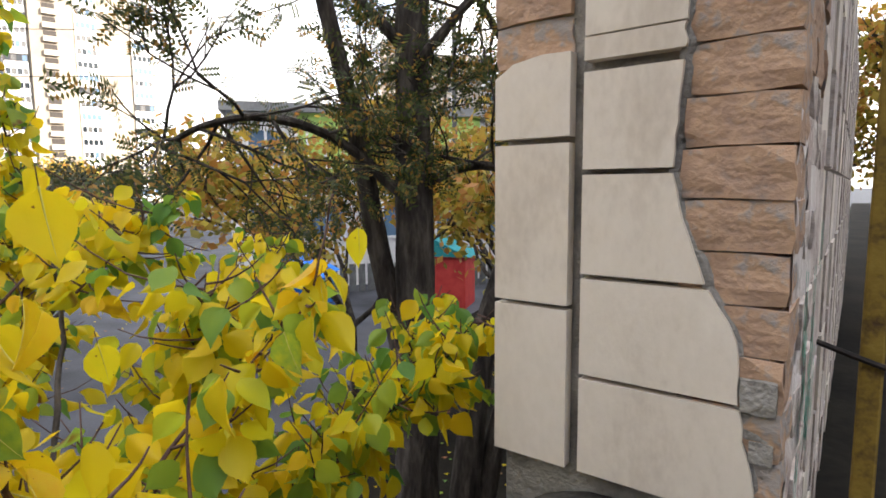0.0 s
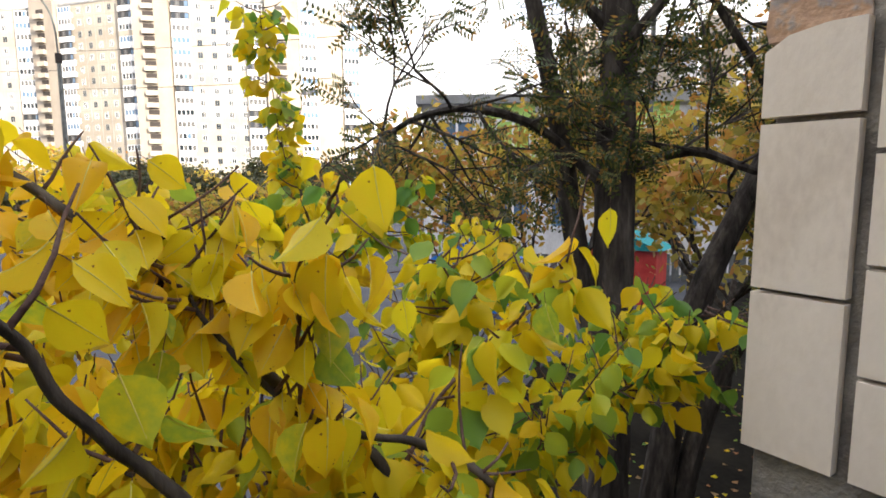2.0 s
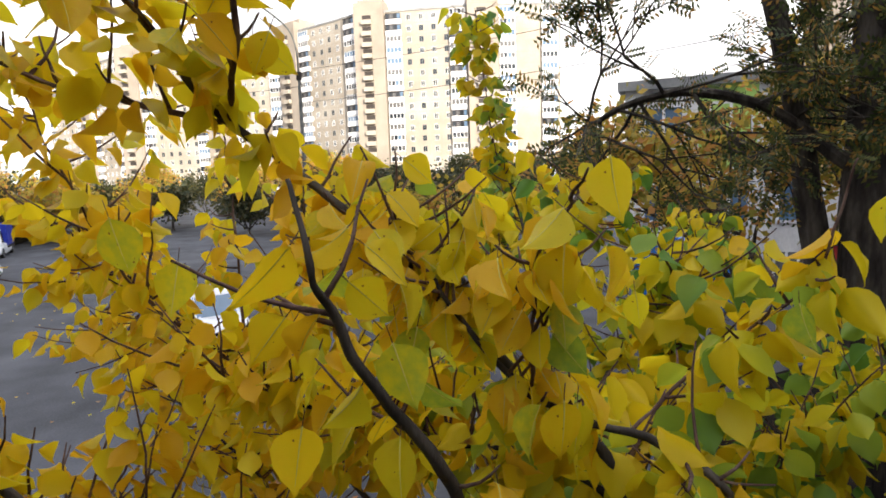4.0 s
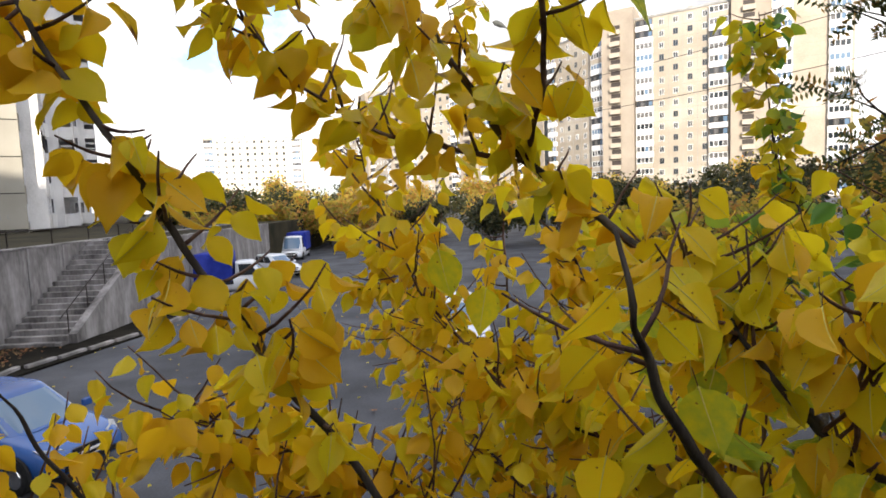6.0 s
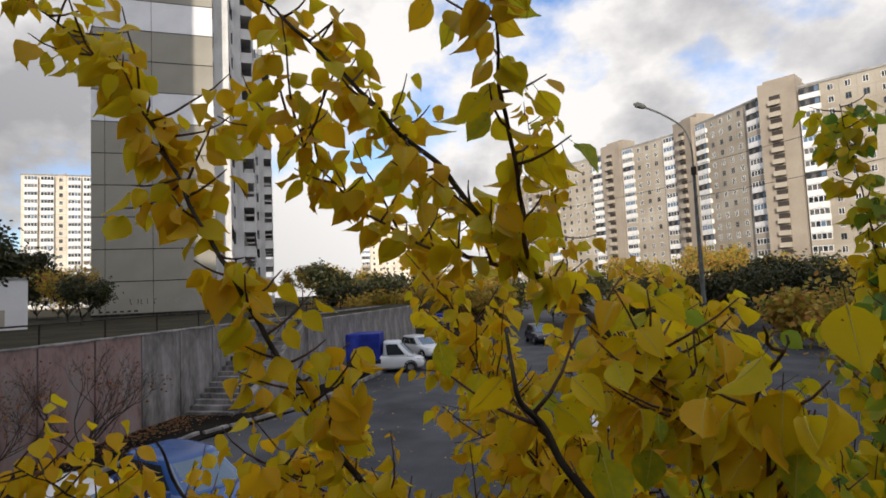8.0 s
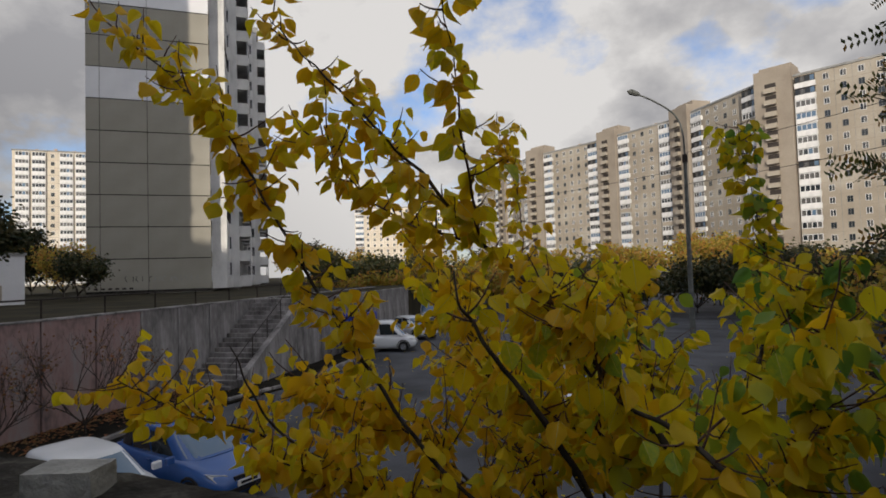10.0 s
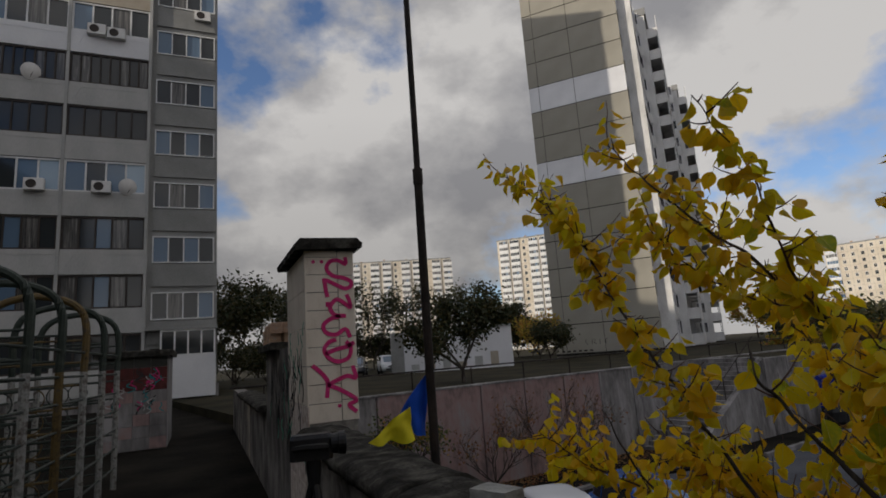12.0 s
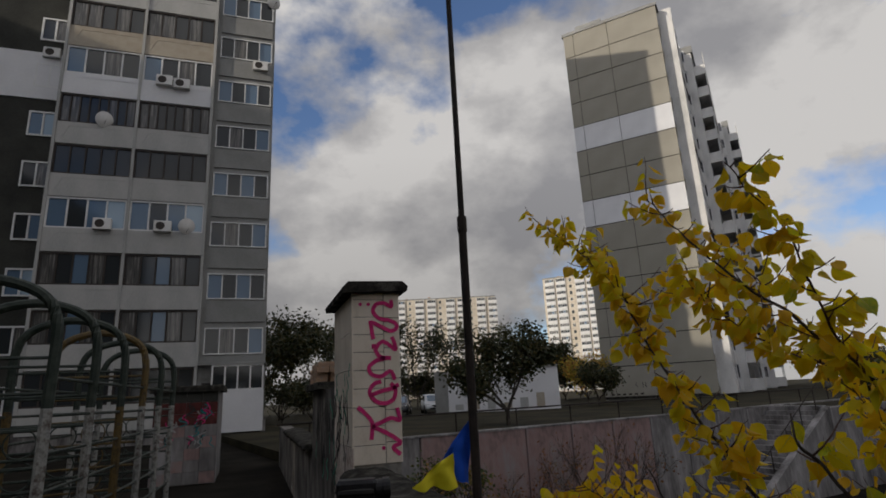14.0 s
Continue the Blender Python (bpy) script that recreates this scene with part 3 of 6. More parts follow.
def chipped(w, h, d, seed, m):
    """A worn brick: a block whose faces and corners wander."""
    bm = bmesh.new()
    bmesh.ops.create_cube(bm, size=1)
    bmesh.ops.subdivide_edges(bm, edges=bm.edges, cuts=2, use_grid_fill=True)
    for q in bm.verts:
        p = q.co.copy()
        s = 1 - 0.10 * max(0, (abs(p.x) + abs(p.y) + abs(p.z)) - 1.1)
        q.co = Vector((p.x * w * s, p.y * d * s, p.z * h * s)) + noise.noise_vector(p * 3 + Vector((seed, seed * 2, 0))) * min(w, h, d) * 0.06
    bb = Build()
    bm.verts.ensure_lookup_table()
    for i, q in enumerate(bm.verts):
        q.index = i
    bb.add([q.co for q in bm.verts], [tuple(q.index for q in fc.verts) for fc in bm.faces], m)
    bm.free()
    return bb.mesh("brick")


bricks = [chipped(0.132, 0.0662, 0.11, k * 3.7, "brick") for k in range(4)]
washed = [chipped(0.118, 0.0675, 0.118, k * 5.1, "wash") for k in range(4)]
for k in range(16):
    z = 1.165 + 0.0675 * k
    part("brick", bricks[k % 4], pil, m=pose(-0.112 + .002 * math.sin(k * 9), 0.880 + .003 * math.sin(k * 5), z + .034, 0, 0, rng.uniform(-1, 1)))
    if k > 8:
        part("brick", bricks[(k + 1) % 4], pil, m=pose(-0.405, 0.885 + .005 * math.sin(k), z + .034, 0, 0, rng.uniform(-2, 2)))
        part("brick", bricks[(k + 2) % 4], pil, m=pose(-0.245, 0.886, z + .034, 0, 0, 0))
for k in range(28):
    z = 0.2 + 0.0675 * k
    for j in range(3):
        if (k * 7 + j * 5) % 11 == 0:
            continue
        part("brick", washed[(k + j) % 4] if z < 1.7 else bricks[(k + j) % 4], pil,
             m=pose(-0.106 + .004 * math.sin(k * 3 + j * 7), 0.990 + 0.122 * j + (.05 if k % 2 else 0), z + .034, 0, 0, 90 + rng.uniform(-3, 3)))
# flaking limewash over the side of the pillar
v, f, ny_, nz_ = [], [], 26, 84
for i in range(nz_ + 1):
    for j in range(ny_ + 1):
        y, z = .832 + .51 * j / ny_, .02 + 1.66 * i / nz_
        v.append((-.0475 + .005 * noise.noise((y * 16, z * 14, 2.0)) + .003 * noise.noise((y * 60, z * 50, 7.0)), y, z))
for i in range(nz_):
    for j in range(ny_):
        y, z = .832 + .51 * j / ny_, .02 + 1.66 * i / nz_
        if noise.noise((y * 9, z * 5, 4.0)) < .30 - .5 * max(0, z - 1.35):
            a0 = i * (ny_ + 1) + j
            f.append((a0, a0 + 1, a0 + ny_ + 2, a0 + ny_ + 1))
n0 = len(v)
v += [(x - .006, y, z) for x, y, z in v]
f += [tuple(n0 + i for i in reversed(q)) for q in f]
part("limewash_coat", Build().add(v, f, "limewash"), pil, "flaking pinkish white limewash", smooth=True)
for k, (z, y, s) in enumerate(((1.32, .83, .03), (1.28, .835, .026), (1.245, .83, .02), (1.36, .838, .018), (1.20, .84, .022))):
    part("mortar_lump", chipped(s * 1.4, s * 1.5, s, 9.1 * k, "mortar"), pil, m=pose(-.075 + .006 * math.sin(k * 4), y, z))


def stroke(pts, axis, d, w, m, n=5, out=1):
    """A sprayed line, 2 mm proud of a wall: pts in two coordinates, on the plane axis = d."""
    q = spline([(a, c, 0) for a, c in pts], n)
    v, f = [], []
    for i, p in enumerate(q):
        t = (q[min(i + 1, len(q) - 1)] - q[max(i - 1, 0)]).normalized()
        nx, nz = -t.y * w / 2, t.x * w / 2
        for s in (-1, 1):
            a, c = p.x + s * nx, p.y + s * nz
            v.append((a, d, c) if axis == "y" else (d, a, c))
    f = [(2 * i, 2 * i + 1, 2 * i + 3, 2 * i + 2) for i in range(len(q) - 1)]
    k = len(v)
    sh = (0, -.002 * out, 0) if axis == "y" else (-.002 * out, 0, 0)
    v += [tuple(c + e for c, e in zip(p, sh)) for p in v]
    f += [tuple(k + i for i in reversed(x)) for x in f]
    return Build().add(v, f, m)


for k in range(12):
    y, z = 0.90 + 0.36 * rng.random(), 1.15 + 0.32 * rng.random()
    pts = [(y + .03 * rng.uniform(-1, 1), z + .03 * i * rng.choice((1, 1, -.6))) for i in range(4)]
    part("spray_line", stroke(pts, "x", -0.036, .010, "greenspray", out=-1), pil)

# wall beyond the pillar on the terrace side, and the gate post
bw = tagged(new("wall_terrace"), kind="structure")
b = Build()
b.box(-0.42, -0.12, 1.36, 9.0, -3.0, 2.9, "mortar")
part("wall_body", b, bw)
for k in range(26):
    y = 1.40 + 0.29 * k
    for j in range(9):
        bb = Build().box(-0.12, -0.075 + .006 * math.sin(k * 3 + j), y, y + 0.275, 0.1 + .31 * j, 0.1 + .31 * j + .295, "wash" if (k + j) % 3 else "tile")
        part("tile", bb, bw)
post = thing("gate_post", "rusty yellow-painted steel gate post with iron hinge", "post", pose(0.085, 2.5, 0))
b = Build()
b.box(-.036, .036, -.036, .036, 0, 3.7, "baryellow", .008)
part("tube", b, post)
b = Build()
b.tube([(-.17, -.05, 1.02), (-.05, -.045, .98), (.05, -.04, .95)], .012, "pole", 6)
part("hinge", b, post)

# far pillar with its cap
pl = thing("tiled_pillar", "beige tiled pillar with dark cap and pink sprayed letters", "pillar")
X0, X1, YF, YB = -0.490, -0.075, -3.845, -4.88
b = Build()
b.box(X0 + .012, X1 - .012, YB + .01, YF - .012, 0.0, 2.55, "mortar")
part("core", b, pl)
course = [1.142 + 0.149 * k for k in range(10)]
for k, z in enumerate(course):
    h = 0.142 if k < 9 else .05
    part("tile", Build().box(-0.347, X1, YF - .014, YF, z, z + h, "tile", .003), pl)
for k in range(6):
    z = 1.142 + 0.255 * k - .09 * (k > 0)
    part("tile", Build().box(X0, -0.354, YF - .0145, YF - .0005, z, min(z + (.248 if k else .158), 2.53), "tile", .003), pl)
for k in range(7):
    for j in range(3):
        z = 0.35 + 0.31 * k
        y = YB + .35 * j
        part("tile", Build().box(X1 - .013, X1 + .001, y, y + .342, z, min(z + .303, 2.53), "tile" if z > 1.2 else "wash", .003), pl)
b = Build()
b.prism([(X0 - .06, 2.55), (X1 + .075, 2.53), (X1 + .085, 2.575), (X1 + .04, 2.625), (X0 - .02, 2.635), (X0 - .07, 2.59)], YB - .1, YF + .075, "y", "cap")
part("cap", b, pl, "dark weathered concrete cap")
for q in (
        [(-0.42, 2.48), (-0.42, 2.42), (-0.36, 2.45), (-0.29, 2.44), (-0.26, 2.38), (-0.31, 2.32), (-0.4, 2.3), (-0.46, 2.27), (-0.46, 2.23), (-0.41, 2.21), (-0.34, 2.24), (-0.26, 2.28), (-0.22, 2.28)],
        [(-0.24, 2.27), (-0.25, 2.19), (-0.26, 2.14)],
        [(-0.42, 2.16), (-0.44, 2.11), (-0.45, 2.05), (-0.41, 2.08), (-0.34, 2.12), (-0.29, 2.08), (-0.28, 2.04), (-0.32, 1.99), (-0.41, 1.98)],
        [(-0.26, 2.1), (-0.26, 2.06)],
        [(-0.36, 1.98), (-0.28, 1.96), (-0.22, 1.91), (-0.24, 1.85), (-0.32, 1.83), (-0.4, 1.87), (-0.44, 1.8)]):
    part("spray_line", stroke(q, "y", YF + .003, .034, "pink", out=-1), pl)
for q in (
        [(-0.32, 1.79), (-0.26, 1.77), (-0.22, 1.71), (-0.26, 1.64), (-0.34, 1.61), (-0.42, 1.64), (-0.44, 1.72), (-0.4, 1.77)],
        [(-0.23, 1.68), (-0.32, 1.71), (-0.42, 1.73), (-0.47, 1.76)],
        [(-0.12, 1.59), (-0.17, 1.55), (-0.23, 1.48), (-0.24, 1.43), (-0.23, 1.33)],
        [(-0.24, 1.43), (-0.31, 1.46), (-0.4, 1.49), (-0.47, 1.47), (-0.46, 1.53), (-0.45, 1.57)],
        [(-0.24, 1.43), (-0.33, 1.39), (-0.43, 1.33), (-0.47, 1.29), (-0.41, 1.26), (-0.47, 1.2)]):
    part("spray_line", stroke(q, "y", YF + .003, .034, "pink", out=-1), pl)
for x, z in ((-0.15, 2.44), (-0.22, 2.44), (-0.33, 1.26)):
    part("spray_dot", Build().tube([(x, YF + .001, z), (x, YF + .004, z)], .016, "pink", 8), pl)
for k in range(9):
    y, z = YF - .1 - .8 * rng.random(), 1.62 + .30 * rng.random()
    part("spray_line", stroke([(y + .05 * rng.uniform(-1, 1), z + .035 * i) for i in range(4)], "x", X1 + .003, .016, "greenspray", out=-1), pl)
for k in range(64):
    y, z = YF - .08 - 2.6 * rng.random(), 0.75 + .75 * rng.random()
    pts = [(y + .09 * rng.uniform(-1, 1), z + .07 * i) for i in range(4)]
    part("spray_line", stroke(pts, "x", X1 + .003, .024, "blackspray" if k % 6 else "greenspray", out=-1), pl)

rb = thing("ruined_wall", "sprayed plastered wall with a crumbling brick top", "wall")
b = Build()
b.box(-0.44, -0.075, -7.0, -4.90, -0.0, 1.78, "plaster")
part("body", b, rb)
b = Build()
b.box(-.48, 0.02, -7.05, -5.55, 1.78, 1.86, "cap", .02)
part("ledge", b, rb)
for k in range(30):
    part("brick", bricks[k % 4], rb, m=pose(-.10 - .16 * (k % 2), -6.9 + .17 * (k // 2 % 5), 1.90 + .062 * (k // 10), 0, 0, rng.uniform(-12, 12)))
for k in range(24):
    part("brick", bricks[k % 4], rb, m=pose(-.12 - .14 * (k % 2), -6.85 + .14 * (k // 2 % 6), 2.02 + .06 * (k // 12), 0, 0, rng.uniform(-16, 16)))

# things on the parapet
part_block = tagged(part("concrete_block", chipped(0.15, 0.065, 0.10, 4.4, "stone"), m=pose(-0.195, -0.935, 1.146, 0, 0, 113)), "pale broken concrete block lying on the coping", "block")
mast = thing("antenna_mast", "tall dark steel mast with a small wire antenna", "mast")
b = Build()
b.tube([(-0.54, -2.34, -2.95), (-0.54, -2.34, 1.5), (-.54, -2.33, 2.75)], [.027, .027, .026], "pole", 10)
part("lower_tube", b, mast)
b = Build()
b.tube([(-.54, -2.33, 2.70), (-.535, -2.32, 4.75)], [.020, .018], "pole", 10)
part("upper_tube", b, mast)
b = Build()
b.tube([(-.54, -2.33, 2.66), (-.54, -2.33, 2.76)], .031, "pole", 10)
part("sleeve", b, mast)
for k in range(6):
    b = Build()
    w = k * 1.05
    b.tube([(-.535, -2.32, 4.66), (-.535 + .10 * math.cos(w), -2.32 + .10 * math.sin(w), 4.60 + .02 * k), (-.535 + .21 * math.cos(w), -2.32 + .21 * math.sin(w), 4.44 + .03 * k)], .004, "pole", 5)
    part("antenna_wire", b, mast)
flag = thing("flag", "small crumpled blue and yellow cloth flag tied to the mast", "flag", pose(-.555, -2.372, 0))


def cloth(corners, m, seed):
    """A rippled cloth over four corners, each given as distance from the mast and height."""
    v, n_ = [], 12
    for j_ in range(n_ + 1):
        for i_ in range(n_ + 1):
            a_, w = i_ / n_, j_ / n_
            p_ = Vector(corners[0]).lerp(Vector(corners[1]), a_).lerp(Vector(corners[3]).lerp(Vector(corners[2]), a_), w)
            v.append((p_.x, .030 * w * math.sin(9 * a_ + 5 * w + seed) + .012 * noise.noise((a_ * 4, w * 4, seed)), p_.y + .012 * math.sin(11 * a_ + seed) * w))
    f = [(j_ * 13 + i_, j_ * 13 + i_ + 1, j_ * 13 + 14 + i_, j_ * 13 + 13 + i_) for j_ in range(n_) for i_ in range(n_)]
    return Build().add(v, f, m)


part("blue_half", cloth([(.01, 1.52), (.09, 1.44), (.25, 1.26), (.05, 1.14)], "flagblue", 1.0), flag, smooth=True)
part("yellow_half", cloth([(.15, 1.33), (.25, 1.28), (.40, 1.155), (.14, 1.14)], "flagyellow", 2.2), flag, m=pose(0, .035, 0), smooth=True)
part("tie", Build().tube([(.0, .03, 1.49), (.02, .0, 1.50), (.0, -.0, 1.51)], .004, "wire", 5), flag)

vc = thing("video_camera", "small black video camera on a stand with its screen open", "camera", pose(0.305, -1.421, 0, 0, 0, 80))
VZ = 1.312
b = Build()
b.box(-.036, .036, -.085, .07, VZ - .045, VZ + .045, "black", .014)
part("body", b, vc)
part("lens_barrel", Build().tube([(0, .065, VZ + .004), (0, .09, VZ + .004), (0, .092, VZ + .004), (0, .118, VZ + .004)], [.036, .038, .042, .042], "black", 18), vc, smooth=False)
part("lens_glass", Build().tube([(0, .1185, VZ + .004), (0, .1205, VZ + .004)], .033, "glass", 16), vc)
part("hand_strap", Build().tube(spline([(.034, -.07, VZ), (.058, -.03, VZ + .005), (.058, .02, VZ + .005), (.034, .05, VZ)], 4), .012, "rubber", 6), vc)
part("screen", Build().box(-.125, -.038, -.075, -.065, VZ - .03, VZ + .03, "black", .003), vc)
for k in range(3):
    w = 2 * math.pi * k / 3 + .4
    part("leg", Build().tube([(0, 0, VZ - .10), (.13 * math.cos(w), .13 * math.sin(w), VZ - .55), (.15 * math.cos(w), .15 * math.sin(w), 0)], [.014, .012, .010], "black", 8), vc)
part("head", Build().tube([(0, 0, VZ - .14), (0, 0, VZ - .07), (0, 0, VZ - .044)], [.022, .03, .03], "black", 12), vc)


# ---- houses ----
def lattice(w, h, fw, panes, x0, z0):
    xs, holes = [x0], []
    for i in range(panes):
        xs += [x0 + (w - fw) * i / panes + fw, x0 + (w - fw) * (i + 1) / panes]
        holes.append((2 * i + 1, 1))
    return xs + [x0 + w], [z0, z0 + fw, z0 + h - fw, z0 + h], holes


def window_mesh(w, h, frame_w=.07, panes=2, glass="glass", fm="frame", d=.08):
    """The meshes of a window: frame and pane."""
    xs, zs, holes = lattice(w, h, frame_w, panes, -w / 2, 0)
    fr = Build().grid(xs, zs, holes, -d, -.012, fm)
    kinds = glass if isinstance(glass, tuple) else (glass,)
    each_ = panes if len(kinds) > 1 else 1
    st_ = (w - .02) / each_
    return fr.mesh("window"), [("pane", Build().box(-w / 2 + .01 + st_ * i, -w / 2 + .008 + st_ * (i + 1), -.01, .02, .01, h - .01, kinds[i % len(kinds)]).mesh("pane")) for i in range(each_)]


def loggia_mesh(w, fh, wall="white", glass="glass", fm="frame", panes=4, depth=1.0, slab="grey", mullion=.07):
    """The meshes of a glazed loggia of one storey: parapet with floor and side walls, frame, and pane."""
    b = Build()
    o = [(0, 0), (0, -depth), (w, -depth), (w, 0)]
    i_ = [(.1, 0), (.1, -depth + .12), (w - .1, -depth + .12), (w - .1, 0)]
    v = [(x, y, -.12) for x, y in o] + [(x, y, 1.12) for x, y in o] + [(x, y, 1.12) for x, y in i_] + [(x, y, .06) for x, y in i_]
    f = [(0, 1, 5, 4), (1, 2, 6, 5), (2, 3, 7, 6), (4, 5, 9, 8), (5, 6, 10, 9), (6, 7, 11, 10), (8, 9, 13, 12), (9, 10, 14, 13), (10, 11, 15, 14), (12, 13, 14, 15), (3, 2, 1, 0)]
    b.add(v, f, wall)
    xs, zs, holes = lattice(w - .06, fh - 1.28, mullion, panes, .03, 1.12)
    fr = Build().grid(xs, zs, holes, -depth + .03, -depth + .098, fm).mesh("glazing_frame")
    kinds = glass if isinstance(glass, tuple) else (glass,)
    each_ = panes if len(kinds) > 1 else 1
    lights = [("pane", Build().box(.04 + (w - .08) * i / each_, .04 + (w - .08) * (i + 1) / each_ - .002, -depth + .10, -depth + .13, 1.12, fh - .18, kinds[i % len(kinds)]).mesh("pane")) for i in range(each_)]
    brace = Build().prism([(.25, .2), (.32, .2), (.62, .86), (w - .25, .86), (w - .25, .93), (.55, .93)], -depth - .012, -depth + .001, "y", wall).mesh("raised_border")
    return b.mesh("loggia"), [("glazing_frame", fr)] + lights + ([("raised_border", brace)] if mullion < .1 else [])


def fitted(name, kit, parent, m):
    ob = part(name, kit[0], parent, m=m)
    for nm, me in kit[1]:
        part(nm, me, ob)
    return ob


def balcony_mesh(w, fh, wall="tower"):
    """An open landing balcony: dark sheet painted as recess shade, slab and solid parapet."""
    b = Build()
    b.box(0, w, -.02, .0, 0, fh - .5, "darkframe_shade")
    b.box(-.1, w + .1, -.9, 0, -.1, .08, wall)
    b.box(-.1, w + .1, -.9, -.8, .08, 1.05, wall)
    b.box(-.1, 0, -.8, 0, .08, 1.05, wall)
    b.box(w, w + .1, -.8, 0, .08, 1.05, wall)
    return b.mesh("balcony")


WIN_FAR = [window_mesh(1.15, 1.45, .09, 2), window_mesh(1.15, 1.45, .07, 2, ("glass", "drape")), window_mesh(1.15, 1.45, .05, 2, "glass", "grey")]
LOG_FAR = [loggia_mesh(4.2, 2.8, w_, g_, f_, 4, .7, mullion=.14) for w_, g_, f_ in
           (("white", "glass", "frame"), ("white", ("drape", "glass", "glassblue", "drape"), "frame"), ("white", "glassblue", "frame"), ("warm", ("glass", "drape"), "frame"), ("white", ("glass", "drape", "glass", "glassblue"), "darkframe_shade"), ("white", "drape", "frame"))]
BAL_FAR = balcony_mesh(2.4, 2.8, "warm")
FH = 2.85


def block(at, right, floors, z0, label, tower=8.0, depth=14.0, seed=1, wall="warm", cols=None, roof_up=2.6, group="towers beyond the yard", logs=None):
    """A tall panel house: a stair tower at its left end and a long front that runs to the point right."""
    a, c = Vector((at[0], at[1], 0)), Vector((right[0], right[1], 0))
    d = c - a
    L = d.length
    h = thing("apartment_building", label, "building", Matrix.Translation((a.x, a.y, z0)) @ Matrix.Rotation(math.atan2(d.y, d.x), 4, "Z"), group)
    r = random.Random(seed)
    H = floors * FH + .8
    b = Build()
    b.box(tower, L, 1.0, depth, 0, H, wall)
    part("wall", b, h)
    b = Build()
    b.box(tower - .2, L, .8, depth, H, H + .5, "grey")
    for k in range(3):
        b.box(tower + L * .2 * (k + 1), tower + L * .2 * (k + 1) + 1.0, 5, 6, H + .5, H + 1.5 + .4 * (k % 2), "brick")
    part("roof", b, h)
    if tower:
        b = Build()
        b.box(0, tower, -.6, depth, 0, H + roof_up, "tower")
        b.box(0.5, tower - .5, 2, 8, H + roof_up, H + roof_up + 1.4, "tower")
        part("stair_tower", b, h)
    if cols is None:
        cols, x = [], tower + .4
        cols.append((x, "log"))
        x += 5.4
        while x < L - 6.2:
            cols.append((x, "win"))
            x += 3.3
        cols.append((L - 4.7, "log"))
    seam = Build().box(tower + .01, L - .01, .965, .998, 0, .07, "tower").mesh("storey_joint")
    for k in range(1, floors):
        part("storey_joint", seam, h, m=pose(0, 0, .55 + FH * k))
    for k in range(floors):
        z = .6 + FH * k
        if tower:
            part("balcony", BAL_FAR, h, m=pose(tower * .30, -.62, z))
        for x, kd in cols:
            if kd == "win":
                fitted("window", r.choice(WIN_FAR), h, pose(x + .75, .99, z + .75))
            else:
                fitted("loggia", r.choice(logs or LOG_FAR), h, pose(x, .99, z))
    for x, kd in cols:
        if kd == "win" and x + 3.4 < L:
            b = Build()
            b.box(x + 2.38, x + 2.44, .955, .998, 0, H, "grey")
            part("joint", b, h)
    return h


OCH = "tall ochre panel apartment block with glazed loggias and stair tower"
block((-258, -91), (-238, -73.2), 15, -1.5, OCH, seed=8, tower=0)
block((-238, -73.2), (-214, -54), 16, -1.5, OCH, seed=7)
block((-214, -54), (-197.5, -24.6), 16, -1.5, OCH, seed=6)
block((-197.5, -24.6), (-180.6, -.9), 16, -1.5, OCH, seed=5)
block((-180.6, -.9), (-154.9, 18.7), 16, -1.5, OCH, seed=2)
block((-154.9, 18.7), (-142.7, 46.2), 16, -1.5, OCH, seed=3)
block((-142.7, 46.2), (-137.2, 69.9), 16, -1.5, "ochre panel block with stair tower and a plain end bay", seed=4, cols=[(8.3, "log"), (19.4, "log")])
block((-118, 128), (-92, 152), 15, -2, OCH, seed=9)
block((-84, 140), (-52, 150), 14, -2, OCH, seed=19)
WHT = "pale sunlit apartment slab with rows of white loggias far off"
slab_cols = [(1, "log"), (5.6, "log"), (10.4, "win"), (13.2, "log"), (18, "log"), (22.6, "win"), (25.6, "log"), (30.2, "log"), (35, "win"), (38, "log"), (42.6, "log")]
block((-58, -262), (-110, -244.6), 16, 0.3, WHT, tower=0, seed=11, wall="cream", cols=[(x * 1.2, k) for x, k in slab_cols], group="slabs across the road", logs=[LOG_FAR[0], LOG_FAR[1], LOG_FAR[5]])
block((-121.6, -218.4), (-143, -198), 17, 0.3, WHT, tower=0, seed=12, wall="cream", cols=[(1, "log"), (6, "log"), (11.5, "win"), (14.5, "log"), (19.4, "log"), (25, "win"), (27.6, "log")], group="slabs across the road", logs=[LOG_FAR[0], LOG_FAR[1], LOG_FAR[5]])
block((-241, -150.6), (-257, -109), 12, -1, WHT, tower=0, seed=13, wall="cream", group="slabs across the road")

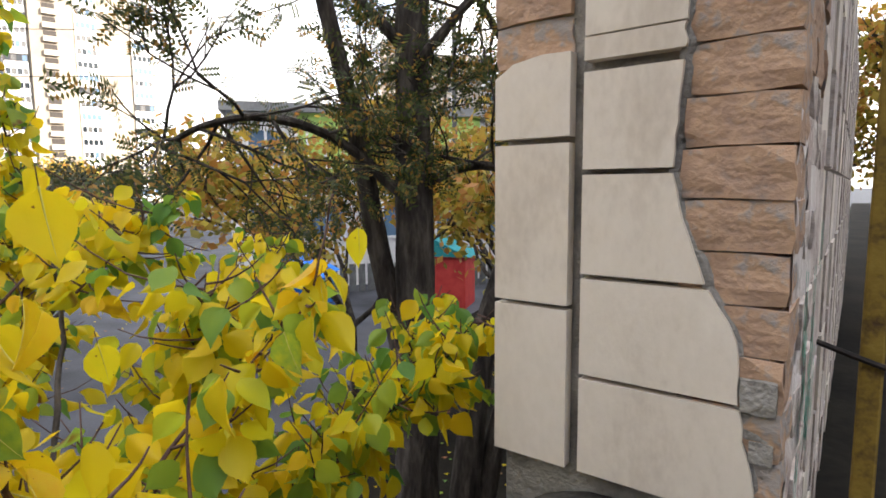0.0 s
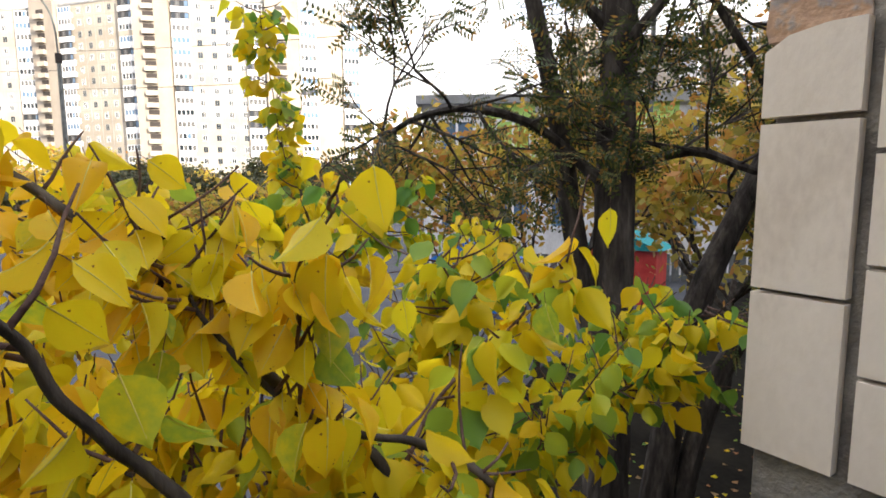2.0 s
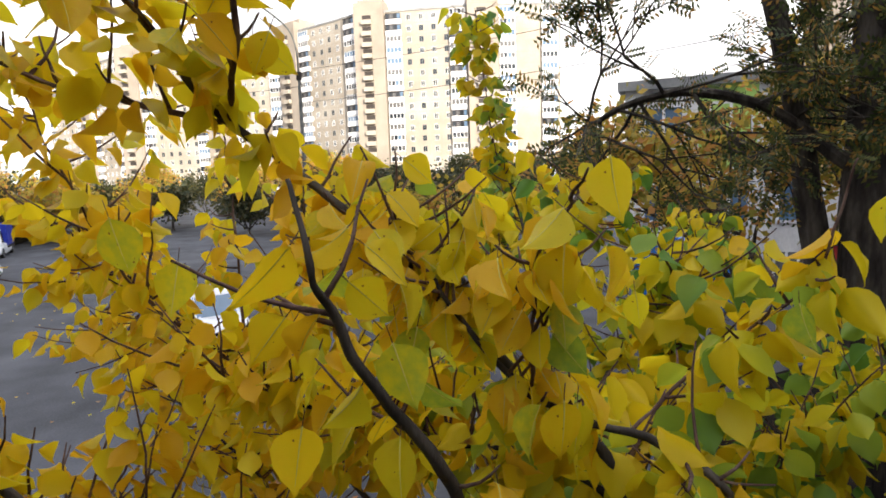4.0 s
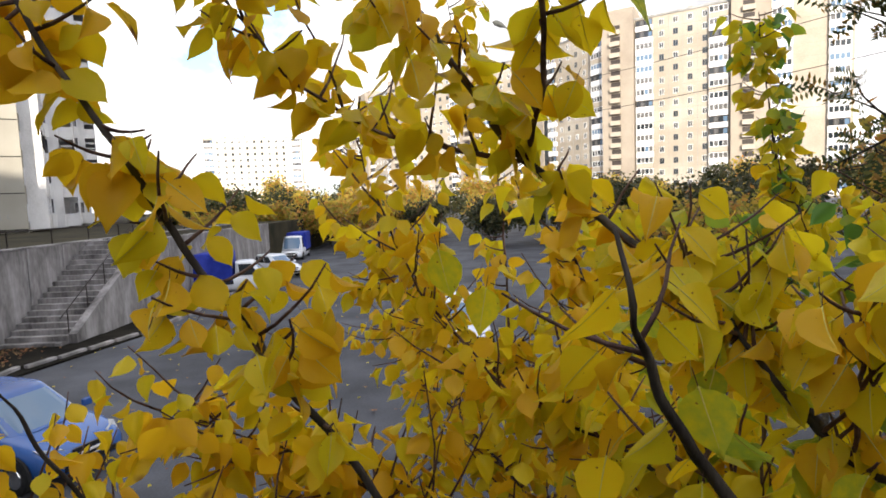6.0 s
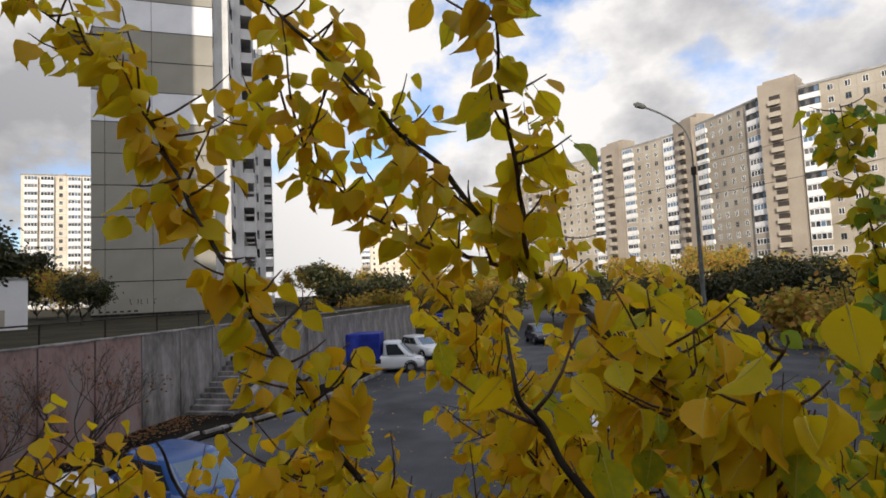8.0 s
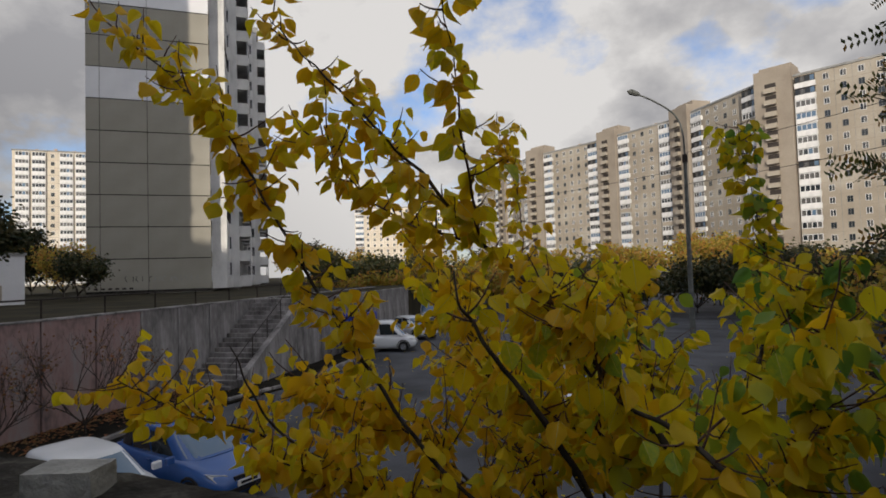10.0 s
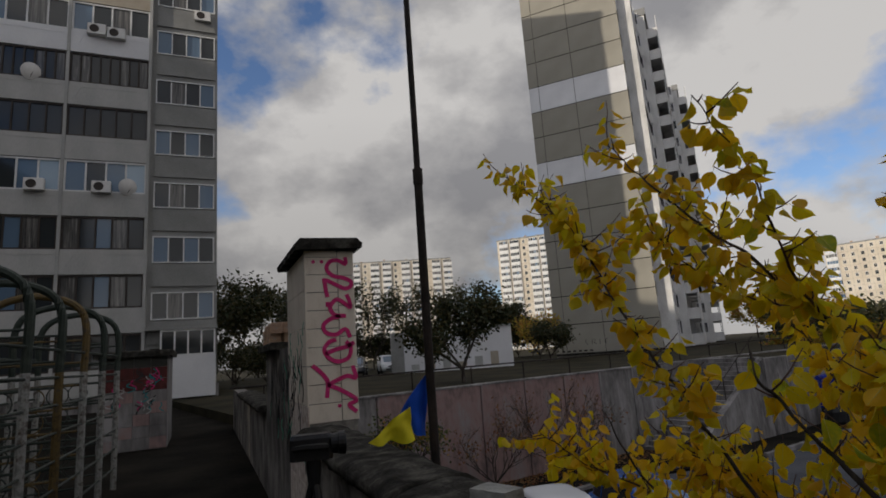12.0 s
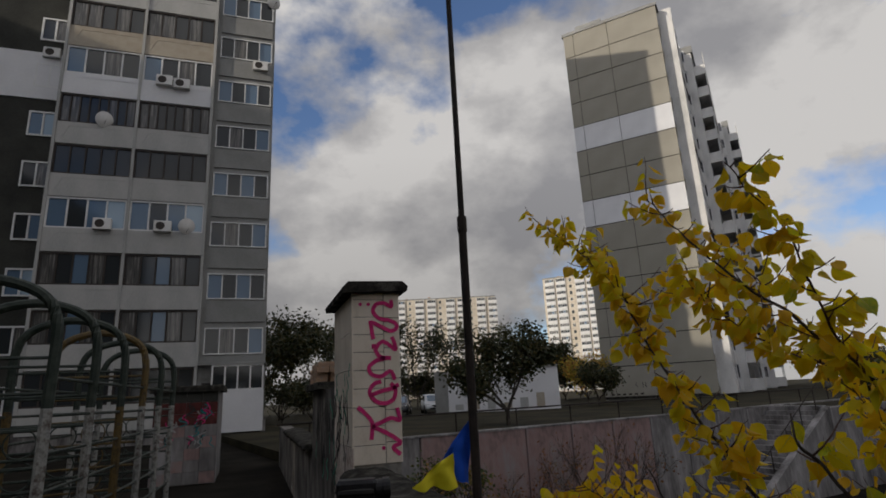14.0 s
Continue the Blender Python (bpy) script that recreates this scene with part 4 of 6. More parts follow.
# the panel house across the yard, its blank end towards the terrace
PF, PH = 2.87, 14
ph = thing("panel_apartment_house", "tall grey panel house with a blank end wall and white bands", "building", pose(-31.95, -47.4, 0.3, 0, 0, math.degrees(math.atan2(.748, -.664))))
END_W = 10.1
b = Build()
b.box(0, END_W, 0.16, 26, 0, 40.4, "panel")
part("wall", b, ph)
part("joint_backing", Build().box(.01, END_W - .01, .05, .158, .1, 40.35, "cap"), ph)
pan = {}
for key in ("panel", "panelw"):
    for wd in (1.05, 3.75, 5.2):
        pan[key, wd] = Build().box(0, wd, 0.0, .07, .03, PF - .06, key).mesh("panel")
for k in range(PH):
    z = .3 + PF * k
    x = 0.0
    for wd in (1.05, 3.75, 5.2):
        kind = "panelw" if k in (6, 9) else "panel"
        part("panel", pan[kind, wd], ph, m=pose(x + .02, -.01 - .012 * (k in (6, 9)), z))
        x += wd + .05
b = Build()
b.box(-.15, END_W + .15, -.1, 26, 40.4, 40.75, "grey")
b.box(1, 4, 2, 9, 40.75, 42.6, "grey")
b.box(6, 8.5, 8, 12, 40.75, 42.2, "grey")
part("roof", b, ph)
lgl = [loggia_mesh(5.6, PF, "white", g_, f_, 5, 1.25, mullion=.1) for g_, f_ in (("glass", "frame"), ("glass", "darkframe_shade"), ("curtain", "frame"))]
WING = [loggia_mesh(1.3, PF, "white", g_, f_, 2, .35, mullion=.12) for g_, f_ in (("glass", "frame"), ("curtain", "frame"), ("curtain", "frame"))]
vent = Build().box(0, .3, -.03, .02, 0, .16, "darkframe_shade").mesh("vent")
for k in range(6):
    part("vent", vent, ph, m=pose(.6 + .55 * k, -.012, .45))
for x0, y0, y1, out in ((0, 0.4, 24, 0.0), (0, 11, 34, 2.2), (0, 35, 66, 4.6)):
    if out:
        b = Build()
        b.box(END_W - 6, END_W + out, y0, y1, 0, 40.4 - out * .2, "white")
        part("wing", b, ph)
        b = Build()
        b.box(END_W - 6, END_W + out + .2, y0 - .1, y1, 40.4 - out * .2, 41.3 - out * .2, "grey")
        part("wing_roof", b, ph)
        for k in range(PH):
            fitted("loggia", WING[(k * 7 + int(out)) % 3], ph, pose(END_W + out - 1.98, y0 + .02, .3 + PF * k))
    for k in range(PH):
        for j in range(3):
            yy = y0 + 1.4 + 7.4 * j
            if yy + 5.6 > y1:
                continue
            fitted("loggia", lgl[(k * 5 + j * 3) % 3], ph, pose(END_W + out, yy + 0, .3 + PF * k) @ pose(0, 0, 0, 0, 0, 90))
wv = window_mesh(.9, 1.4, .08, 1)
for k in range(PH):
    fitted("window", wv, ph, pose(END_W, .85, .9 + PF * k, 0, 0, 90))
strip = Build().box(END_W, END_W + 1.35, 1.55, 1.75, .2, 40.6, "white")
part("loggia_side_wall", strip, ph, "white loggia side wall")

# the house at the end of the terrace
lh = thing("terrace_apartment_house", "dark rendered house with white glazed loggias and many windows", "building", pose(0.05, -31.0, 0.0, 0, 0, 180))
FL = 2.93
b = Build()
b.box(-3.35, 0, 0, 12, 0, 48.5, "grey")
part("side_wing", b, lh)
b = Build()
b.box(-34, -10.9, 1.1, 12, 0, 48.5, "dark")
b.box(-10.9, -3.35, .9, 12, 0, 48.5, "dark")
part("wall", b, lh)
b = Build()
b.box(-3.45, .1, -.15, -.0, .05, .9, "concrete")
b.box(-11, -3.35, -.2, .9, 0, 1.1, "concrete")
part("plinth", b, lh)
b = Build()
b.box(-34.2, .2, -.2, 12.2, 48.5, 49.2, "grey")
part("roof", b, lh)
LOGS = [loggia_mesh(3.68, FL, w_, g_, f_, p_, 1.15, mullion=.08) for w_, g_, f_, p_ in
        (("parapetgrey", ("glass", "glass", "drape", "glass", "glassblue"), "darkframe_shade", 5), ("parapetgrey", ("drape", "glass", "glassblue", "drape", "glass"), "darkframe_shade", 5), ("parapetgrey", ("glassblue", "glass", "glassblue", "skyglass"), "frame", 4),
         ("parapetgrey", "glass", "darkframe_shade", 5), ("parapetgrey", ("drape", "drape", "glass", "glass", "glass", "drape", "glass", "drape"), "darkframe_shade", 8), ("panelw", ("glassblue", "glass", "drape", "glass"), "frame", 4), ("warm", ("drape", "drape", "glass", "drape", "glass"), "darkframe_shade", 5))]
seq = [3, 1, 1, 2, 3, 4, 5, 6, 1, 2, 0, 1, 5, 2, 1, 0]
SIDEW = [window_mesh(2.95, 1.4, .06, 4, ("glassblue", "glass", "glassblue", "glass")), window_mesh(2.95, 1.4, .06, 4, ("glass", "drape", "glass", "glassblue")), window_mesh(2.95, 1.5, .06, 5, "glass", "darkframe_shade")]
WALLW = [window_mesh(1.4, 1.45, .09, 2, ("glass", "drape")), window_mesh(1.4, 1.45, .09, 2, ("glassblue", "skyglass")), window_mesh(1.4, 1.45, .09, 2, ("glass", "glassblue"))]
apron = Build().box(-3.1, -.15, -.09, -.0, 0, 1.15, "grey").mesh("apron")
for k in range(16):
    z = 0.85 + FL * k
    for j in range(2):
        fitted("loggia", LOGS[seq[k]], lh, pose(-10.85 + 3.76 * j, .85, z))
    fitted("window", SIDEW[2 if k < 1 else (k % 2)], lh, pose(-1.62, -.0, z + .48))
    part("apron", apron, lh, m=pose(0, 0, z - .75))
    for x in (-11.9, -16.2, -20.2, -25):
        fitted("window", WALLW[(k + int(-x)) % 3], lh, pose(x, 1.09, z + .75))
for x in (-10.92, -7.16, -3.40):
    b = Build()
    b.box(x - .05, x + .09, -.36, .9, 1.1, 48.5, "parapetgrey")
    part("loggia_fin", b, lh)
b = Build()
b.box(-14.9, -10.95, 1.02, 1.095, 18.45, 21.3, "panelw")
part("insulation_patch", b, lh, "white insulated patch of wall")


def air_unit(x, y, z):
    b = Build()
    b.box(-.42, .42, -.3, 0, 0, .58, "white", .02)
    b.tube([(-.1, -.31, .29), (-.1, -.295, .29)], .22, "darkframe_shade", 16)
    return part("air_conditioner", b, lh, "white air conditioner", m=pose(x, y, z))


for x, z in ((-8.2, 11.7), (-5.4, 11.7), (-5.9, 20.3), (-5.0, 20.2), (-.8, 22.2), (-11.9, 22.0)):
    air_unit(x, -.32 if x > -11 and x < -3.4 else (0 if x > -3 else 1.1), z - 1.0)


def dish(x, y, z):
    b = Build()
    v, f = [], []
    for i in range(5):
        for k in range(14):
            w, r_ = 2 * math.pi * k / 14, .11 * i
            v.append((r_ * math.cos(w), -.25 + .6 * r_ * r_, r_ * math.sin(w)))
    f = [(i * 14 + k, i * 14 + (k + 1) % 14, i * 14 + 14 + (k + 1) % 14, i * 14 + 14 + k) for i in range(4) for k in range(14)]
    b.add(v, f, "white")
    b.tube([(0, 0, 0), (0, -.24, 0)], .02, "pole", 6)
    b.tube([(0, -.24, -.3), (0, -.55, -.1)], .012, "pole", 5)
    return part("satellite_dish", b, lh, "white satellite dish", m=pose(x, y, z, 15, 0, 25))


dish(-4.3, -.32, 11.1)
dish(-8.7, -.32, 16.9)
dish(-.2, -.05, 26.2)
porch = part("porch", Build().box(-3.2, -.05, -.5, -.0, .35, 2.4, "panelw", .02), lh, "white clad porch")
xs, zs, ho = lattice(2.55, 1.3, .08, 4, -2.62, 2.4)
part("porch_window_frame", Build().grid(xs, zs, ho, -.5, -.43, "frame"), porch)
part("pane", Build().box(-2.6, -.1, -.42, -.05, 2.41, 3.69, "glass"), porch)
part("porch_roof", Build().box(-3.3, .02, -.55, 0, 3.7, 3.85, "grey"), porch)

# graffiti on the blank end wall
for k in range(14):
    x0 = 3.0 + .45 * k + .2 * rng.random()
    part("spray_line", stroke([(x0 + .16 * rng.uniform(-1, 1), 1.1 + .16 * i) for i in range(4)], "y", -.016, .05, "blackspray" if k < 5 else "grey"), ph)

# unseen houses added behind the terrace, sized to keep low sun off the yard
for c0, c1, hh in ((-70.0, -10.0, 34.6), (-9.9, 60.0, 36.0)):
    p0 = Vector((SUN_H[0] * 40 - SUN_H[1] * c0, SUN_H[1] * 40 + SUN_H[0] * c0, 0))
    bh = thing("unseen_rear_house", "plain unseen house added behind the terrace to shade the yard", "building", Matrix.Translation(p0) @ Matrix.Rotation(math.atan2(SUN_H[0], -SUN_H[1]), 4, "Z"), "houses behind the terrace")
    b = Build()
    b.box(0, c1 - c0, -12, 0, 0, hh, "panel")
    part("wall", b, bh)
    b = Build()
    b.box(-.1, c1 - c0 + .1, -12.1, .1, hh, hh + .4, "grey")
    part("roof", b, bh)

# two-storey nursery school behind the trees
kg = thing("nursery_school", "white two-storey school with lime green bands and white windows", "building", pose(-22.4, 14.4, -3.0, 0, 0, 52))
b = Build()
b.box(0, 27, 0, 11, 0, 8.0, "white")
part("wall", b, kg)
b = Build()
b.box(-.3, 27.3, -.3, 11.3, 8.0, 8.4, "grey")
part("roof", b, kg)
for i in range(4):
    part("colour_band", Build().box(3 + 6.5 * i, 5.2 + 6.5 * i, -.05, -.0, 4.6, 8.0, "lime"), kg, "lime green painted band")
kw = window_mesh(1.7, 1.8, .12, 2, "glassblue")
for j in range(2):
    for i in range(10):
        fitted("window", kw, kg, pose(1.6 + 2.6 * i, -.02, 2.2 + 3.3 * j))


# ---- yard: vehicles, lamp, cables, boxes ----
def car(label, paint, m, L=3.85, W=1.66, H=1.48, category="car", hatch=True, box=None, group="parked cars"):
    """A parked car, nose along local +y, standing on z = 0."""
    c = thing("car" if box is None else "light_truck", label, category, m, group)
    hl, hw = L / 2, W / 2
    st = [(-hl, .70, .38, .80), (-hl + .05, .86, .28, .90), (-hl + .16, .94, .24, .96), (-hl + .5, .99, .2, .985), (-.3, 1.0, .18, .96), (hl - 1.35, 1.0, .18, .945), (hl - 1.0, .995, .19, .91), (hl - .6, .97, .2, .84), (hl - .28, .91, .23, .745), (hl - .10, .82, .27, .67), (hl - .01, .66, .33, .58)]
    v, f, n = [], [], 14
    for y, w, lo, hi in st:
        w *= hw
        mid_ = lo + (hi - lo) * .55
        half = [(w * .80, lo), (w * .96, lo + .07), (w, lo + (hi - lo) * .3), (w * 1.0, mid_), (w * .975, hi - .12), (w * .90, hi - .035), (w * .70, hi)]
        v += [(-x, y, z) for x, z in half] + [(x, y, z) for x, z in reversed(half)]
    for i in range(len(st) - 1):
        f += [(i * n + k, i * n + (k + 1) % n, (i + 1) * n + (k + 1) % n, (i + 1) * n + k) for k in range(n)]
    f += [tuple(reversed(range(n))), tuple(range((len(st) - 1) * n, len(st) * n))]
    part("body", Build().add(v, f, paint), c, smooth=True)
    if box is None:
        yb0, yb1, yt0, yt1 = (-hl + .10, hl - .86, -hl + .38, .22) if hatch else (-hl + .6, hl - .95, -hl + .95, .2)
    else:
        yb0, yb1, yt0, yt1 = hl - 2.4, hl - .55, hl - 2.35, hl - 1.35
    zb, zt, ex = .90, H - .07, 4.5

    def shell(u):
        """Centre, half length, half width and height of the cabin's outline at the share u of its height."""
        a0, a1 = yb0 + (yt0 - yb0) * u ** 1.2, yb1 + (yt1 - yb1) * u ** .92
        return (a0 + a1) / 2, (a1 - a0) / 2, hw * (.93 - .17 * u ** 1.3), zb + (zt - zb) * u

    rings, m_ = [], 40
    for u in (0, .2, .4, .6, .8, .92, 1.0):
        cy, ha, hb, z = shell(u)
        rings.append([(hb * math.copysign(abs(math.cos(w)) ** (2 / ex), math.cos(w)), cy + ha * math.copysign(abs(math.sin(w)) ** (2 / ex), math.sin(w)), z) for w in (2 * math.pi * k / m_ for k in range(m_))])
    cy, ha, hb, z = shell(1.0)
    for q, dz in ((.96, .03), (.86, .052), (.6, .066), (.2, .07)):
        rings.append([(x * q, cy + (y - cy) * q, zt + dz) for x, y, _ in rings[6]])
    v = [p for r_ in rings for p in r_]
    f = [(i * m_ + k, i * m_ + (k + 1) % m_, (i + 1) * m_ + (k + 1) % m_, (i + 1) * m_ + k) for i in range(len(rings) - 1) for k in range(m_)] + [tuple(range((len(rings) - 1) * m_, len(rings) * m_))]
    part("cabin", Build().add(v, f, paint), c, smooth=True)

    def panel_on(face, lo_, hi_, u0, u1, d=.008):
        """A pane that follows the cabin's skin: across it from lo_ to hi_, upwards from u0 to u1."""
        v, nu, nv = [], 10, 6
        for j_ in range(nv + 1):
            cy, ha, hb, z = shell(u0 + (u1 - u0) * j_ / nv)
            for i_ in range(nu + 1):
                w = lo_ + (hi_ - lo_) * i_ / nu
                if face in ("front", "rear"):
                    x, y = w * hb, cy + (1 if face == "front" else -1) * (ha * (1 - abs(w) ** ex) ** (1 / ex) + d)
                else:
                    x, y = (1 if face == "plus" else -1) * (hb * (1 - abs(w) ** ex) ** (1 / ex) + d), cy + w * ha
                v.append((x, y, z))
        k_ = len(v)
        v += [(x * .985, cy + (y - cy) * .985, z) for x, y, z in v]
        f = [(j_ * (nu + 1) + i_, j_ * (nu + 1) + i_ + 1, (j_ + 1) * (nu + 1) + i_ + 1, (j_ + 1) * (nu + 1) + i_) for j_ in range(nv) for i_ in range(nu)]
        # the windscreen takes the pane colour with the painted sky reflection
        return Build().add(v, f + [tuple(k_ + a for a in reversed(q)) for q in f], "glassblue" if face == "front" else "glass")

    part("windscreen", panel_on("front", -.84, .84, .06, .93), c, smooth=True)
    part("rear_window", panel_on("rear", -.78, .78, .22, .90), c, smooth=True)
    for sd in ("plus", "minus"):
        for a0, a1 in ((-.80, -.42), (-.38, .13), (.17, .70)) if hatch and box is None else ((-.6, .55),):
            part("side_window", panel_on(sd, a0, a1, .12, .88), c, smooth=True)
    y1 = yt1
    for sx in (-1, 1):
        for y in (-hl + .68, hl - .74):
            w = Build().tube([(sx * (hw - .2), y, .30), (sx * (hw - .19), y, .30), (sx * (hw - .01), y, .30), (sx * (hw + .01), y, .30)], [.27, .30, .30, .27], "rubber", 18)
            wo = part("wheel", w, c)
            part("rim", Build().tube([(sx * (hw - .01), y, .30), (sx * (hw + .022), y, .30)], [.19, .17], "chrome", 12), wo)
        for y in (-hl + .68, hl - .74):
            q_ = [(sx * (hw - .015), y + .36 * math.cos(a_), .30 + .36 * math.sin(a_)) for a_ in (math.pi * k / 10 for k in range(11))]
            part("wheel_arch", Build().tube(q_, .03, "rubber", 6), c)
        hlamp = Build().add([(sx * hw * .44, hl - .20, .60), (sx * hw * .80, hl - .34, .63), (sx * hw * .84, hl - .46, .76), (sx * hw * .50, hl - .30, .71),
                             (sx * hw * .44, hl - .055, .59), (sx * hw * .78, hl - .13, .62), (sx * hw * .87, hl - .33, .76), (sx * hw * .50, hl - .12, .70)],
                            [(4, 5, 6, 7), (0, 1, 5, 4), (1, 2, 6, 5), (2, 3, 7, 6), (3, 0, 4, 7), (3, 2, 1, 0)], "lens")
        part("headlight", hlamp, c, "clear headlight")
        part("wing_mirror", Build().box(sx * (hw + .09) - .09, sx * (hw + .09) + .09, y1 + .42, y1 + .52, .90, 1.03, paint, .02), c)
        part("door_handle", Build().box(sx * hw * .985 - .02, sx * hw * .985 + .02, -.35, -.18, .78, .82, paint), c)
    part("grille", Build().box(-hw * .38, hw * .38, hl - .06, hl - .01, .56, .66, "black", .01), c)
    part("bumper_intake", Build().box(-hw * .6, hw * .6, hl - .05, hl + .005, .34, .44, "black", .01), c)
    plate = part("number_plate", Build().box(-.26, .26, hl - .02, hl + .02, .46, .57, "white"), c, "white number plate")
    part("plate_bar", Build().box(-.19, .19, hl + .021, hl + .026, .49, .54, "black"), plate)
    if box:
        part("cargo_cover", Build().box(-hw - .05, hw + .05, -hl, hl - 2.45, .75, 2.25, box, .06), c, "blue tarpaulin cargo cover")
        part("cargo_bed", Build().box(-hw - .02, hw + .02, -hl - .02, hl - 2.4, .55, .80, "darkcar", .02), c)
    return c


HEAD = -10.0
car("metallic blue hatchback parked nose out by the wall", "blue", pose(-8.6, -9.75, -3.0, 0, 0, HEAD))
car("white hatchback parked beside the blue one", "silver", pose(-6.55, -10.1, -3.0, 0, 0, HEAD), 3.6, 1.6, 1.38)
car("white light truck with a blue tarpaulin cover", "silver", pose(-28.2, -16.5, -3, 0, 0, 22), 5.0, 1.8, 1.75, "truck", True, "tarp")
car("silver van with a blue box body facing the yard", "silver", pose(-46.5, -21.0, -3, 0, 0, -75), 5.2, 1.9, 2.0, "truck", True, "tarp")
car("silver car parked by the yard wall", "silver", pose(-34.5, -17.0, -3, 0, 0, -30))
car("dark car parked across the yard", "darkcar", pose(-43.5, -11.0, -3, 0, 0, -60))
car("white car standing in the yard beneath the tree", "silver", pose(-17.4, -2.6, -3, 0, 0, -75))
car("silver car parked on the upper lawn", "silver", pose(-13.0, -43.0, .28, 0, 0, -10))
car("silver car parked on the upper lawn", "silver", pose(-16.0, -45.0, .28, 0, 0, 12))
car("dark car parked on the upper lawn", "darkcar", pose(-10.4, -43.5, .28, 0, 0, -20))

lamp = thing("street_lamp", "grey concrete street lamp with a curved steel arm", "street lamp", pose(-38.0, 0.8, -3))
part("post", Build().tube([(0, 0, 0), (0, 0, 11.5)], [.17, .10], "lamppost", 12), lamp)
arm = [(0, 0, 11.4), (.03, -.08, 13.0), (.2, -.5, 14.1), (.9, -1.6, 14.9), (1.45, -2.55, 15.35)]
part("arm", Build().tube(spline(arm, 5), .055, "lamppost", 8), lamp)
part("head", Build().tube([(1.40, -2.45, 15.33), (1.5, -2.65, 15.40), (1.68, -2.98, 15.52), (1.78, -3.16, 15.58)], [.07, .17, .19, .06], "lamppost", 10), lamp, "oval lamp head")
part("clamp", Build().box(-.16, .16, -.16, .16, 11.0, 11.5, "pole"), lamp)

for k, (a_, c_, sag) in enumerate((((-38, .8, 8.6), (-14.5, 20.5, 8.6), .35), ((-38, .8, 6.6), (-14.5, 20.5, 6.9), .4), ((-38, .8, 7.6), (-60, -30, 9.0), .5))):
    pts = []
    for i in range(17):
        w = i / 16
        p = Vector(a_).lerp(Vector(c_), w)
        p.z -= sag * 4 * w * (1 - w)
        pts.append(p)
    tagged(part("overhead_cable", Build().tube(pts, .016, "wire", 5)), "thin black overhead cable strung from the lamp post", "cable", "overhead cables")
cp = thing("cable_pole", "grey pole that carries the cables", "pole", pose(-14.5, 20.5, -3))
part("post", Build().tube([(0, 0, 0), (0, 0, 12)], [.14, .1], "lamppost", 10), cp)

ww = thing("garage_wall", "long low white garage with painted patches on the lawn", "garage", Matrix.Translation((-13.3, -40.0, .28)) @ Matrix.Rotation(math.atan2(3.4, -7.4), 4, "Z"))
part("wall", Build().box(0, 8.2, 0, 3.2, 0, 3.0, "panelw"), ww)
part("roof", Build().box(-.1, 8.3, -.1, 3.3, 3.0, 3.15, "grey"), ww)
part("end_panel", Build().box(-1.0, 0, -.02, 3.0, 0, 3.05, "grey"), ww)
for k in range(6):
    part("paint_patch", Build().box(.5 + 1.2 * k, 1.1 + 1.2 * k, -.012, 0, .2, .6 + .3 * (k % 3), "warm" if k % 2 else "parapetgrey"), ww)

# dark bin, slide and toy houses by the nursery school
bin_ = thing("waste_bin", "black plastic bag and bin by the retaining wall", "bin", WALL @ pose(-16.2, 3.6, -2.93))
part("bin_body", Build().tube([(0, 0, 0), (0, 0, .25), (0, 0, .7), (.05, 0, .95)], [.38, .5, .46, .2], "black", 12), bin_)
toy = thing("toy_hut", "bright blue wooden play hut", "play hut", pose(-15.6, 12.2, -3, 0, 0, 30))
part("wall", Build().box(-1.3, 1.3, -.8, .8, 0, 1.7, "bluepaint", .04), toy)
part("roof", Build().prism([(-1.5, 1.7), (1.5, 1.7), (0, 2.5)], -.95, .95, "y", "bluepaint"), toy)
toy2 = thing("toy_hut", "bright red wooden play hut", "play hut", pose(-13.2, 17.5, -3, 0, 0, 20))
part("wall", Build().box(-1.3, 1.3, -.8, .8, 0, 2.0, "redpaint", .04), toy2)
part("roof", Build().prism([(-1.5, 2.0), (1.5, 2.0), (0, 2.7)], -.95, .95, "y", "teal"), toy2)
shed = thing("teal_shed", "teal painted metal shed by the far road", "shed", pose(-62, 9, -3, 0, 0, 80))
part("wall", Build().box(-2, 2, -1.2, 1.2, 0, 2.3, "teal", .04), shed)
part("roof", Build().box(-2.2, 2.2, -1.4, 1.4, 2.3, 2.45, "grey"), shed)
nf = thing("nursery_fence", "grey wooden fence before the nursery school", "fence", pose(-19.6, 14.4, -3, 0, 0, 52))
slat = Build().box(0, .30, -.02, .02, .1, 1.3, "lamppost").mesh("slat")
for k in range(50):
    part("slat", slat, nf, m=pose(.4 * k - 2, 0, 0))

